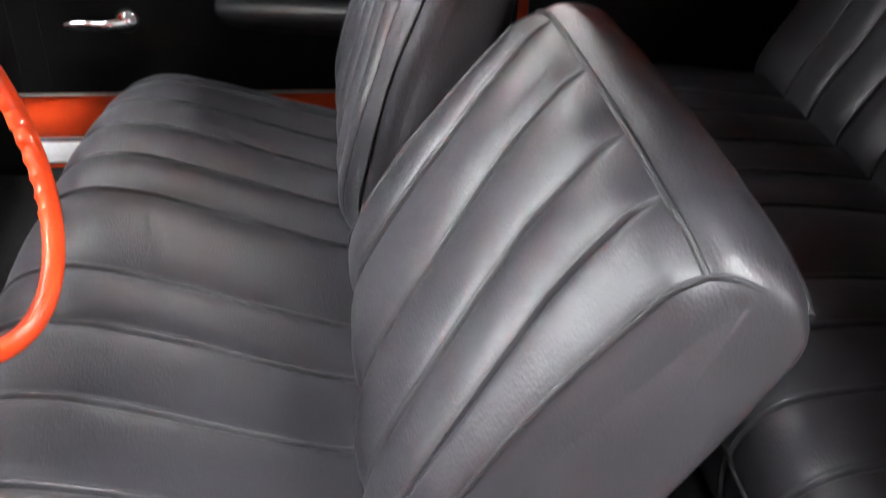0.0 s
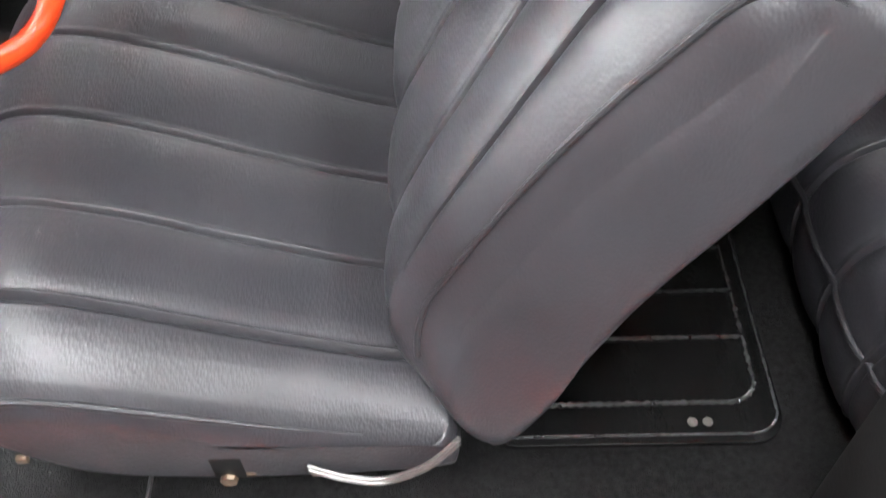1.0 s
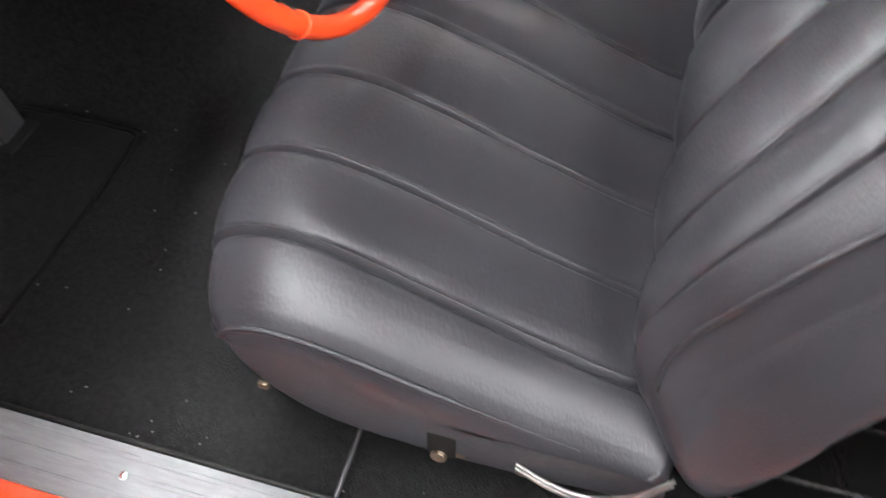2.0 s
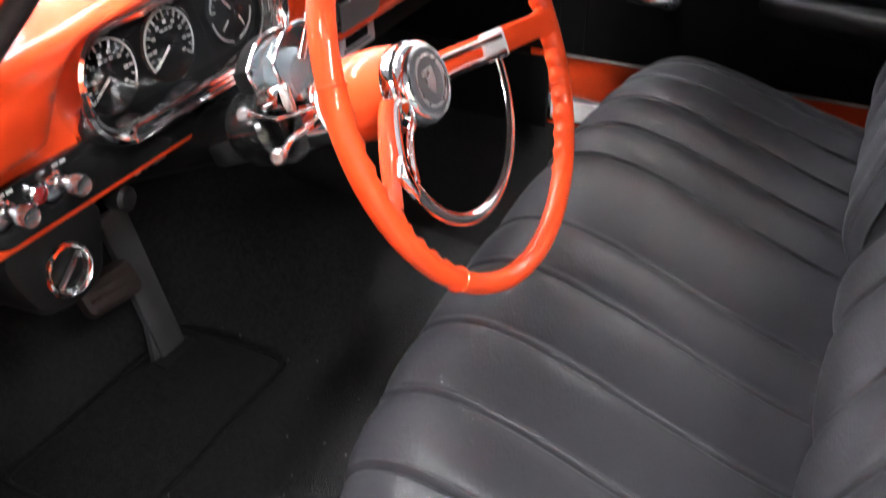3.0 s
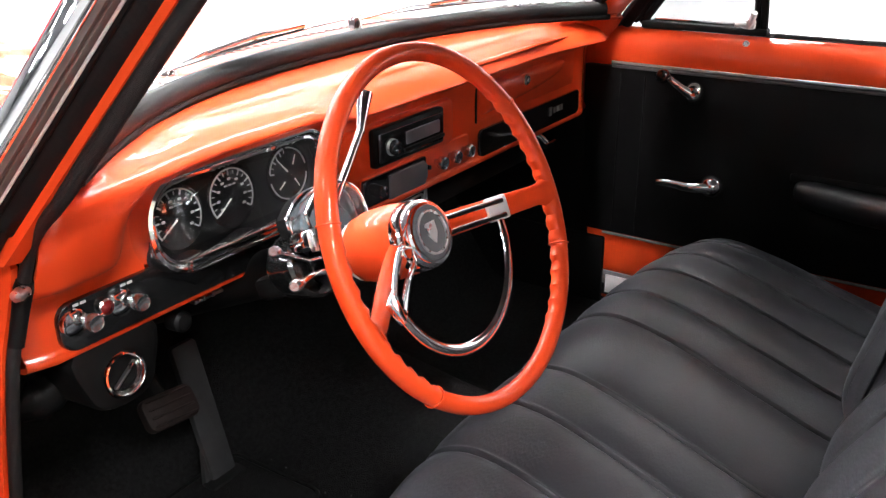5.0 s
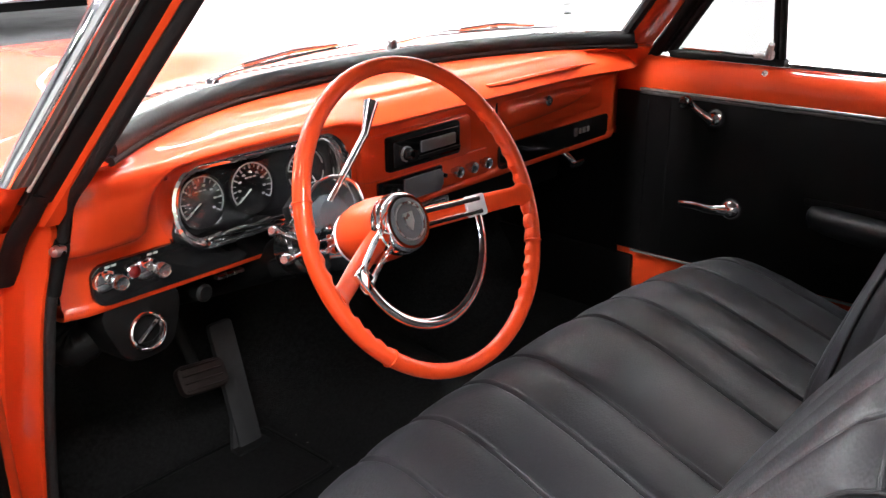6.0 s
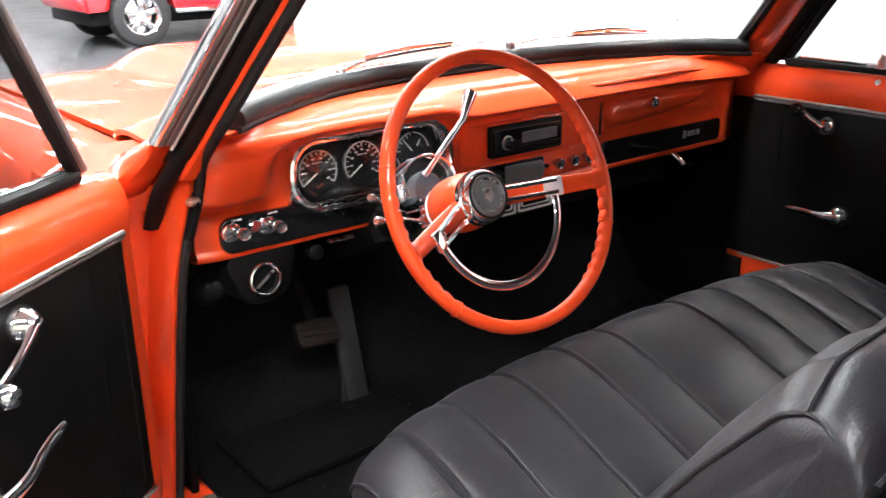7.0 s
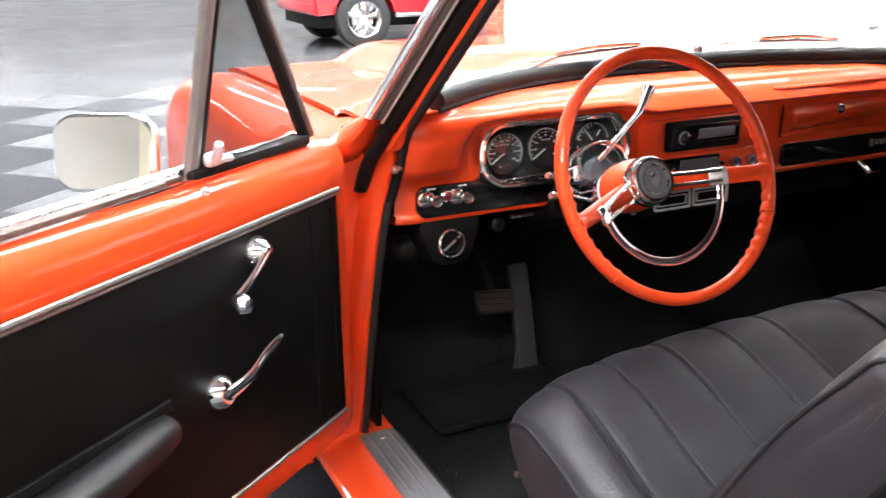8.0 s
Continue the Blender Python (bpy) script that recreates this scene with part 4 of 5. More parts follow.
def rim_mesh():
    b = bmesh.new()
    rs = []
    n = 180
    for i in range(n):
        a = math.tau * i / n
        deg = math.degrees(a)
        # finger grips on the inside of the right and lower-left arcs
        grip = max(smooth(-62, -52, ((deg + 180) % 360) - 180) * (1 - smooth(35, 42, ((deg + 180) % 360) - 180)), smooth(165, 172, deg) * (1 - smooth(222, 228, deg)))
        r = 0.0104 + 0.0002 * math.sin(a)
        row = []
        for k in range(14):
            c = math.tau * k / 14
            inner = max(0, -math.cos(c))
            rr = r + 0.0022 * grip * inner * math.sin(a * 58)
            rad = RR + rr * math.cos(c)
            row.append(WM @ Vector((rad * math.cos(a), rad * math.sin(a), RC + rr * 1.15 * math.sin(c))))
        rs.append(row)
    return surface(b, rs, close_u=True, close_v=True)


rim = part("rim", rim_mesh(), ORANGE, wheel, "orange rim with finger grips", O)
for a in (32, 162, 226, -25):
    q = [WM @ Vector(((RR + 0.0111 * math.cos(c)) * math.cos(radians(a)), (RR + 0.0111 * math.cos(c)) * math.sin(radians(a)), RC + 0.0126 * math.sin(c))) for c in [math.tau * k / 16 for k in range(16)]]
    part("rim_ring", tube(q, 0.0011, 6, True), ORANGE, rim, "", O)


def spoke(deg):
    d = Vector((math.cos(radians(deg)), math.sin(radians(deg)), 0))
    pts = [WM @ (d * 0.02 + Vector((0, 0, -0.030))), WM @ (d * 0.06 + Vector((0, 0, -0.018))), WM @ (d * 0.12 + Vector((0, 0, 0.010))), WM @ (d * 0.17 + Vector((0, 0, 0.036))), WM @ (d * (RR - 0.003) + Vector((0, 0, RC)))]
    s = part("spoke", tube(spline(pts, 5), [0.0165 - 0.0045 * k / 20 + (0.010 * smooth(16, 20, k)) for k in range(21)], 12, flat=0.5, up=AX), ORANGE, wheel, "orange spoke", O)
    # chrome trim: along the level spoke a solid bar, down the lower spoke an open loop
    loop = deg > 90
    if loop:
        d = Vector((math.cos(radians(deg + 4)), math.sin(radians(deg + 4)), 0))
    n = d.cross(Vector((0, 0, 1)))
    for side in (-1, 1):
        q = [WM @ (d * (0.036 + (0.092 if loop else 0.080) * t) + n * side * ((0.013 - 0.004 * t) if loop else 0.0088) + Vector((0, 0, -0.010 + 0.040 * t ** 1.3))) for t in [k / 6 for k in range(7)]]
        part("spoke_trim", tube(q, 0.0042 if loop else 0.0042, 8, flat=0.8), CHROME, s, "chrome spoke trim", O)
    e = WM @ (d * (0.130 if loop else 0.118) + Vector((0, 0, 0.028 if loop else 0.018)))
    mm = Matrix.Translation(e) @ WM.to_3x3().to_4x4() @ Matrix.Rotation(radians(deg + (4 if loop else 0)), 4, "Z") @ Matrix.Rotation(radians(-24), 4, "Y")
    # the level bracket's bright reflection is put into its pale colour
    part("horn_bracket", rbox((0.030, 0.030, 0.009), mm, 0.003), CHROME if loop else SHEENTRIM, s, "chrome horn ring bracket", O)
    return s


spoke(-5)
spoke(197)
ring = []
for k in range(41):
    a = radians(353 - 152 * k / 40)
    rr = 0.118 + 0.012 * k / 40 + 0.012 * math.sin(math.pi * k / 40)
    ring.append(WM @ Vector((rr * math.cos(a), rr * math.sin(a), 0.018 + 0.010 * k / 40 - 0.004 * math.sin(math.pi * k / 40))))
part("horn_ring", tube(ring, 0.0072, 10, flat=0.5, up=AX), CHROME, wheel, "chrome half horn ring", O)
part("hub", lathe([(0, -0.108), (0.034, -0.108), (0.041, -0.098), (0.0445, -0.078), (0.045, -0.050), (0.0425, -0.030), (0.040, -0.022), (0, -0.022)], 40, WM), ORANGE, wheel, "orange bell-shaped hub", O)
part("hub_collar", lathe([(0.0, -0.026), (0.0405, -0.026), (0.042, -0.020), (0.0415, -0.012), (0.0395, -0.010), (0.0405, -0.005), (0.0395, 0.001), (0.036, 0.005), (0.0325, 0.005), (0.0315, 0.002), (0, 0.002)], 44, WM), CHROME, wheel, "chrome horn button collar", O)
part("horn_button", lathe([(0, 0.0), (0.0315, 0.0), (0.0315, 0.005), (0.027, 0.0065), (0.025, 0.005), (0.0, 0.0055)], 40, WM), GREYPLATE, wheel, "grey horn button", O, 15)
part("button_ring", lathe([(0.0235, 0.004), (0.026, 0.004), (0.026, 0.0075), (0.0235, 0.0075)], 40, WM, ring=True), STEEL, wheel, "", O)
part("hub_ring", lathe([(0.034, -0.1090), (0.0368, -0.1090), (0.0374, -0.1080), (0.0368, -0.1070), (0.034, -0.1070)], 40, WM, ring=True), STICKER, wheel, "thin white edge ring", O)
shield = [(-0.009, 0.012), (0.009, 0.012), (0.008, -0.002), (0.0, -0.014), (-0.008, -0.002)]
part("shield_emblem", plate(shield, 0.002, WM @ Matrix.Translation((0, 0, 0.0052)), 0.0006), STEEL, wheel, "plain dull shield emblem", O, 15)

column = thing("steering_column", "chrome and black steering column with its levers", "steering column", WM @ Vector((0, 0, -0.11)))
O = WM @ Vector((0, 0, -0.11))
part("collar", lathe([(0, -0.165), (0.034, -0.165), (0.040, -0.160), (0.040, -0.118), (0.036, -0.108), (0, -0.108)], 36, WM), CHROME, column, "polished column collar", O)
part("jacket", lathe([(0, -0.62), (0.030, -0.62), (0.030, -0.30), (0.034, -0.29), (0.034, -0.166), (0, -0.166)], 30, WM), SATINBLACK, column, "black column jacket", O)
# selector housing on top of the column: a clear arched window in a chrome rim over an indicator drum
arch_pts = [(0.040, 0.028), (0.042, 0.055), (0.036, 0.074), (0.018, 0.086), (-0.006, 0.090), (-0.030, 0.085), (-0.050, 0.072), (-0.057, 0.064), (-0.055, 0.028)]
arch_pts = [(p.x, p.y) for p in spline([(a, b, 0) for a, b in arch_pts], 3)]
hm = WM @ Matrix.Translation((0, 0, -0.172))
housing = part("selector_housing", plate(arch_pts, 0.020, hm, 0.004), SATINBLACK, column, "clear arched gear selector window in a chrome rim", O)
part("selector_drum", lathe([(0, -0.030), (0.030, -0.030), (0.032, -0.024), (0.032, 0.010), (0.026, 0.020), (0, 0.022)], 28, WM @ Matrix.Translation((-0.006, 0.036, -0.152))), SMOKEDRUM, housing, "smoked indicator drum", O)
sh = part("selector_window", plate(arch_pts, 0.034, WM @ Matrix.Translation((0, 0, -0.151)), 0.004), SMOKED, housing, "clear plastic window", O)
sh.visible_shadow = False
rimp = [WM @ Vector((a, b2, -0.117)) for a, b2 in arch_pts]
part("window_rim", tube(rimp, 0.0024, 8), CHROME, housing, "thin chrome rim", O)
part("window_rim", tube([WM @ Vector((a, b2, -0.152)) for a, b2 in arch_pts], 0.0022, 8), CHROME, housing, "thin chrome rim", O)
bowl = lathe([(0.0, -0.05), (0.034, -0.05), (0.042, -0.035), (0.044, 0.0), (0.040, 0.004), (0.036, 0.0), (0.033, -0.02), (0.0, -0.02)], 32, WM @ Matrix.Translation((-0.040, 0.008, -0.150)))
part("column_bowl", bowl, GLOSSBLACK, column, "glossy black turn signal bowl", O)
lock = part("ignition_lock", lathe([(0, -0.02), (0.012, -0.02), (0.012, 0.010), (0.009, 0.014), (0, 0.014)], 20, towards((-0.437, 0.120, 0.894), (-0.3, -0.9, 0.4))), CHROME, column, "chrome ignition lock", O)
part("lock_tab", rbox((0.006, 0.026, 0.012), towards((-0.440, 0.106, 0.899), (-0.3, -0.9, 0.4)), 0.002), STEEL, lock, "", O)
part("clamp", rbox((0.10, 0.03, 0.06), WM @ Matrix.Translation((0, -0.01, -0.235)), 0.008), SATINBLACK, column, "", O)


def lever(points, radii, knobpts, knobr, name, label):
    l = part(name, tube(spline(points, 5), radii, 10), CHROME, column, label, O)
    part("lever_knob", tube(spline(knobpts, 4), knobr, 14), CHROME if name == "gear_lever" else KNOBALU, l, "", O)
    return l


top = Vector((-0.234, 0.189, 1.019))
base = Vector((-0.378, 0.132, 0.908))
knee = Vector((-0.266, 0.172, 0.978))
lever([base, base * 0.5 + knee * 0.5, knee], 0.0055, [knee - (top - knee) * 0.06, knee * 0.6 + top * 0.4, knee * 0.15 + top * 0.85, top], [0.0058 + 0.0056 * smooth(0, 10, k) if k < 12 else 0.0085 for k in range(13)], "gear_lever", "chrome column gear lever")
tip = Vector((-0.510, 0.072, 0.877))
b0 = WM @ Vector((-0.036, -0.008, -0.135))
lever([b0, b0 * 0.5 + tip * 0.5 + Vector((0, 0, 0.004)), tip * 0.85 + b0 * 0.15], 0.0042, [tip * 0.8 + b0 * 0.2, tip * 0.92 + b0 * 0.08, tip], [0.0045, 0.005, 0.006, 0.007, 0.0075, 0.0078, 0.0078, 0.007, 0.005], "turn_signal_lever", "chrome turn signal lever")
tip = Vector((-0.485, 0.125, 0.897))
b0 = WM @ Vector((-0.036, 0.010, -0.165))
lever([b0, b0 * 0.5 + tip * 0.5, tip * 0.85 + b0 * 0.15], 0.0042, [tip * 0.8 + b0 * 0.2, tip * 0.92 + b0 * 0.08, tip], [0.0045, 0.005, 0.006, 0.0066, 0.007, 0.0072, 0.0072, 0.0065, 0.005], "tilt_lever", "short chrome tilt lever")
rod = spline([WM @ Vector((-0.02, -0.03, -0.12)), WM @ Vector((-0.05, -0.045, -0.12)), WM @ Vector((-0.065, -0.02, -0.14)), WM @ Vector((-0.05, 0.0, -0.15))], 5)
part("hazard_pull", lathe([(0, 0), (0.006, 0), (0.008, 0.012), (0.006, 0.018), (0, 0.019)], 14, towards(WM @ Vector((0.034, -0.028, -0.13)), (0.6, -0.5, -0.6))), STEEL, column, "", O)

# ---- pedals ----
brake = thing("brake_pedal", "brown rubber brake pedal pad on a steel arm", "pedal", (-0.395, 0.50, 0.52))
O = (-0.395, 0.50, 0.52)
pm = towards((-0.388, 0.487, 0.515), (0, -0.80, 0.6)) @ Matrix.Rotation(radians(-6), 4, "Z")
pad = part("pad", plate(rounded(0.094, 0.054, 0.014), 0.016, pm, 0.006), PEDALPAD, brake, origin=O)
for k in range(4):
    part("pad_rib", rbox((0.078, 0.004, 0.003), pm @ Matrix.Translation((0, -0.020 + 0.0135 * k, 0.017)), 0.0015, 1), PEDALPAD, pad, origin=O)
part("arm", tube(spline([(-0.39, 0.50, 0.54), (-0.40, 0.53, 0.62), (-0.415, 0.52, 0.70), (-0.42, 0.48, 0.80)], 6), 0.011, 10, flat=0.5, up=(0, 1, 0)), SATINBLACK, brake, origin=O)
gas = thing("accelerator_pedal", "long black rubber accelerator pedal on the floor", "pedal", (-0.305, 0.50, 0.35))
O = (-0.305, 0.50, 0.35)
gm = towards((-0.300, 0.520, 0.455), (0, -0.95, 0.26))
gp = part("pad", plate(rounded(0.050, 0.245, 0.008), 0.012, gm, 0.004), PEDALGREY, gas, origin=O)
part("hinge", rbox((0.075, 0.03, 0.012), Matrix.Translation((-0.303, 0.475, 0.338)), 0.004), RUBBER, gas, origin=O)
part("pad_foot", plate([(-0.038, 0.0), (0.030, 0.0), (0.026, 0.03), (-0.024, 0.055)], 0.010, towards((-0.300, 0.492, 0.338), (0, -0.95, 0.26)), 0.003), PEDALGREY, gp, origin=O)
# heel pad on the driver side
fm = thing("heel_pad", "black heel pad with a raised edge on the driver carpet", "floor mat", (-0.425, 0.41, 0.335))
O = (-0.425, 0.41, 0.335)
part("pad_body", rbox((0.36, 0.205, 0.010), Matrix.Translation((-0.425, 0.410, 0.334)), 0.004), CARPET, fm, origin=O)
edge = [(p[0] - 0.425, p[1] + 0.410, 0.340) for p in rounded(0.36, 0.205, 0.02, 4)]
part("bound_edge", tube(edge, 0.004, 8, True, flat=0.7), SATINBLACK, fm, "raised edge", O)

# ---- seats ----
def channelled(profile, x0, x1, seams, puff=0.010, r0=0.05, r1=0.05, crown=0.0, crown_from=0.0, soft=(0, 1), depth=0.03, bow=0.0, firm=(-1.0, -0.9, 1.0), droop=(0.0, 0.1, 0.75, 0.93), fan=0.0, shear=0.0, taper=0.0, rear=1.0, dome=1.0, rake=0.0):
    """An upholstered body: a closed (y, z) profile swept along x, its stitched channels puffed out and its ends rounded.
    soft: the stretch of the profile, as a share of its length, that carries the channels; droop: how far the top falls, over what width.
    Also gives a function for points on the surface."""
    ring = [(p.x, p.y) for p in spline([(a, b, 0) for a, b in profile], 6, True)]
    n = len(ring)
    cy, cz = sum(p[0] for p in ring) / n, sum(p[1] for p in ring) / n
    area = sum(ring[i][0] * ring[(i + 1) % n][1] - ring[(i + 1) % n][0] * ring[i][1] for i in range(n))
    sgn = 1 if area > 0 else -1
    normals = []
    for i in range(n):
        dy, dz = ring[(i + 1) % n][0] - ring[i - 1][0], ring[(i + 1) % n][1] - ring[i - 1][1]
        l = math.hypot(dy, dz) or 1
        normals.append((sgn * dz / l, -sgn * dy / l))
    weight = [smooth(soft[0] - 0.04, soft[0] + 0.03, i / n) * (1 - smooth(soft[1] - 0.03, soft[1] + 0.04, i / n)) for i in range(n)]
    xs = {x0, x1}
    for r, e, s in ((r0, x0, 1), (r1, x1, -1)):
        for k in range(9):
            xs.add(e + s * r * (1 - math.cos(k / 8 * math.pi / 2)))
    for s in seams:
        for q in (-16, -11, -7.5, -5, -3, -1.5, 0, 1.5, 3, 5, 7.5, 11, 16):
            xs.add(s + q / 1000)
    bounds = [x0] + sorted(seams) + [x1]
    for a, b in zip(bounds, bounds[1:]):
        for k in range(1, 8):
            xs.add(a + (b - a) * k / 8)
    xs = sorted(x for x in xs if x0 <= x <= x1)
    xs = [x for i, x in enumerate(xs) if i == 0 or x - xs[i - 1] > 0.0006]

    def puffed(x):
        a, b = [(a, b) for a, b in zip(bounds, bounds[1:]) if a - 1e-9 <= x <= b + 1e-9][0]
        f = 2 * (x - a) / (b - a) - 1
        p = puff * min(1, (b - a) / 0.09) ** 1.5 * (1 - abs(f) ** 3)
        for s in seams:
            d = (x - s) * 1000
            p += -0.0032 * math.exp(-(d / 1.8) ** 2) + 0.0036 * math.exp(-((d - 4.2) / 2.0) ** 2) + 0.0008 * math.exp(-((d + 5) / 2.2) ** 2)
        return p

    def at(x, i, off=0.0, p=None, rough=0.0):
        """The surface at x on the profile's point i, off it by a little."""
        inset = 0
        for r, e in ((r0, x - x0), (r1, x1 - x)):
            if e < r:
                inset = max(inset, depth * (1 - math.sqrt(max(0, 1 - ((r - e) / r) ** 2))))
        y, z = ring[i % n]
        inset *= rear + (1 - rear) * smooth(-0.3, 0.5, normals[i % n][0])
        u = (x - (x0 + x1) / 2) / ((x1 - x0) / 2)
        d = (puffed(x) if p is None else p) * weight[i % n] - inset * (firm[2] + (1 - firm[2]) * smooth(firm[0], firm[1], z)) + off
        if rough:
            d += 0.0012 * noise.noise((x * 14, y * 14, z * 14)) + 0.0008 * noise.noise((x * 45, y * 30, z * 30))
        yy, zz = y + normals[i % n][0] * d, z + normals[i % n][1] * d
        zz += crown * (1 - u * u) * smooth(crown_from, crown_from + 0.25, z)
        e = min(x - x0, x1 - x)
        zz -= droop[0] * (1 - min(1, e / droop[1])) ** 2 * smooth(droop[2], droop[3], z)
        yy -= bow * u ** 4 * smooth(-0.3, 0.0, y)
        w = smooth(0, 0.14, x - x0) * smooth(0, 0.30, x1 - x)
        swing = shear * smooth(0, 0.07, x - x0) * smooth(0, 0.07, x1 - x) * smooth(-0.42, 0.0, yy)
        ahead = min(1.0, max(0.0, (y + 0.528 + 0.62 * (z - 0.53)) / 0.15))
        swing += taper * (1 - smooth(0.02, 0.16, x - x0)) * smooth(0.50, 0.64, z) * (0.2 + 0.8 * ahead)
        yy -= rake * (1 - smooth(0.0, 0.11, x - x0)) * ahead * (1.5 - 0.8 * smooth(0.65, 0.85, z))
        return (x + swing - fan * w * min(0.24, max(0.0, 0.84 - z)), yy, zz)
    rows = []
    for x in xs:
        p = puffed(x)
        rows.append([at(x, i, 0.0, p, 1.0) for i in range(n)])
    # rounded end faces
    for end in (0, -1):
        edge_row = [Vector(p) for p in rows[end]]
        c = sum(edge_row, Vector()) / n
        out = Vector((-1 if end == 0 else 1, 0, 0))
        fit = np.linalg.lstsq(np.array([(p.y, p.z, 1.0) for p in edge_row]), np.array([p.x for p in edge_row]), rcond=None)[0]
        inner = []
        for k, lift in ((0.97, 0.0008), (0.91, 0.0018), (0.80, 0.0038), (0.6, 0.005), (0.35, 0.006), (0.12, 0.006)):
            row = []
            for p in edge_row:
                q = c.lerp(p, k)
                flat = fit[0] * q.y + fit[1] * q.z + fit[2]
                own = p.x - (fit[0] * p.y + fit[1] * p.z + fit[2])
                row.append((flat + own * smooth(0.84, 1.0, k) + out.x * lift * dome, q.y, q.z))
            inner.append(row)
        rows = inner[::-1] + rows if end == 0 else rows + inner
    return surface(bmesh.new(), rows, close_u=True, caps=True), ring, at


SEAMS = [-0.585, -0.488, -0.378, -0.262, -0.159, 0.032, 0.145, 0.265, 0.378, 0.480]
bench = thing("front_bench_seat", "black leather bench seat cushion with stitched channels", "car seat", (0, -0.22, 0.35))
O = (0, -0.22, 0.35)
CUSH = [(-0.455, 0.452), (-0.30, 0.437), (-0.14, 0.446), (-0.06, 0.472), (-0.005, 0.505), (0.020, 0.538), (0.014, 0.570), (-0.018, 0.592), (-0.07, 0.601), (-0.15, 0.592), (-0.26, 0.568), (-0.38, 0.538), (-0.445, 0.525), (-0.474, 0.512), (-0.476, 0.478)]
b, ring, on_cushion = channelled(CUSH, -0.655, 0.575, SEAMS, 0.0065, 0.095, 0.09, crown=0.08, crown_from=0.48, soft=(0.22, 0.86), depth=0.050, bow=0.046, firm=(0.46, 0.55, 0.15), shear=0.018, dome=0.15)
part("cushion", b, LEATHER, bench, origin=O, angle=80)
# piping along both ends, round the front corners and across the front
first = min(i for i in range(len(ring)) if ring[i][1] > 0.525 and ring[i][0] > 0.0)
last = max(i for i in range(len(ring)) if ring[i][1] > 0.53 and ring[i][0] > -0.40)
for e, s in ((-0.655, 1), (0.575, -1)):
    pp = [on_cushion(e + s * 0.006, i, 0.001) for i in range(last, first + 1, -1)]
    pp += [on_cushion(e + s * (0.012 + 0.008 * k), first, 0.001) for k in range(6)]
    part("piping", tube(pp, [0.0006 + 0.0032 * smooth(0, 9, i) for i in range(len(pp))], 8), PIPING, bench, "", O)
part("piping", tube([on_cushion(-0.60 + 1.12 * k / 60, first, 0.001) for k in range(61)], 0.0040, 8), PIPING, bench, "", O)
part("seat_frame", rbox((1.10, 0.36, 0.05), Matrix.Translation((-0.04, -0.23, 0.43)), 0.015), SATINBLACK, bench, "", O)
for tx in (-0.56, 0.48):
    part("seat_track", rbox((0.05, 0.42, 0.085), Matrix.Translation((tx, -0.25, 0.3825)), 0.006), SATINBLACK, bench, "", O)
part("frame_socket", rbox((0.012, 0.030, 0.040), Matrix.Translation((-0.651, -0.264, 0.462)), 0.003), SATINBLACK, bench, "", O)
part("bolt", lathe([(0, 0), (0.009, 0), (0.008, 0.006), (0, 0.007)], 8, towards((-0.655, -0.262, 0.445), (-1, 0, 0))), BRASS, bench, "steel bolt", O)
for yy, zz in ((-0.085, 0.482), (-0.282, 0.449), (-0.342, 0.447)):
    part("trim_clip", rbox((0.006, 0.011, 0.009), Matrix.Translation((-0.653, yy, zz)), 0.002), BRASS, bench, "old metal trim clip", O)
for dz in (0.0, 0.0085):
    rail = spline([(-0.657, -0.336, 0.459 + dz), (-0.663, -0.370, 0.450 + dz), (-0.665, -0.404, 0.448 + dz), (-0.664, -0.443, 0.472 + dz), (-0.657, -0.472, 0.505 + dz)], 6)
    part("hinge_rod", tube(rail, 0.0022, 8), DULLMETAL, bench, "bent chrome hinge rod", O)
part("hinge_plate", rbox((0.010, 0.05, 0.020), Matrix.Translation((-0.640, -0.436, 0.474)) @ Matrix.Rotation(radians(-30), 4, "X"), 0.010), LEATHER, bench, "", O)

DBACK = [(-0.480, 0.482), (-0.440, 0.535), (-0.424, 0.600), (-0.455, 0.670), (-0.510, 0.755), (-0.568, 0.840), (-0.614, 0.900), (-0.640, 0.928), (-0.663, 0.942), (-0.690, 0.942), (-0.712, 0.930), (-0.724, 0.900), (-0.706, 0.855), (-0.664, 0.765), (-0.612, 0.672), (-0.575, 0.590), (-0.548, 0.530), (-0.514, 0.476)]
BSEAMS = [-0.530, -0.422, -0.285, -0.130]


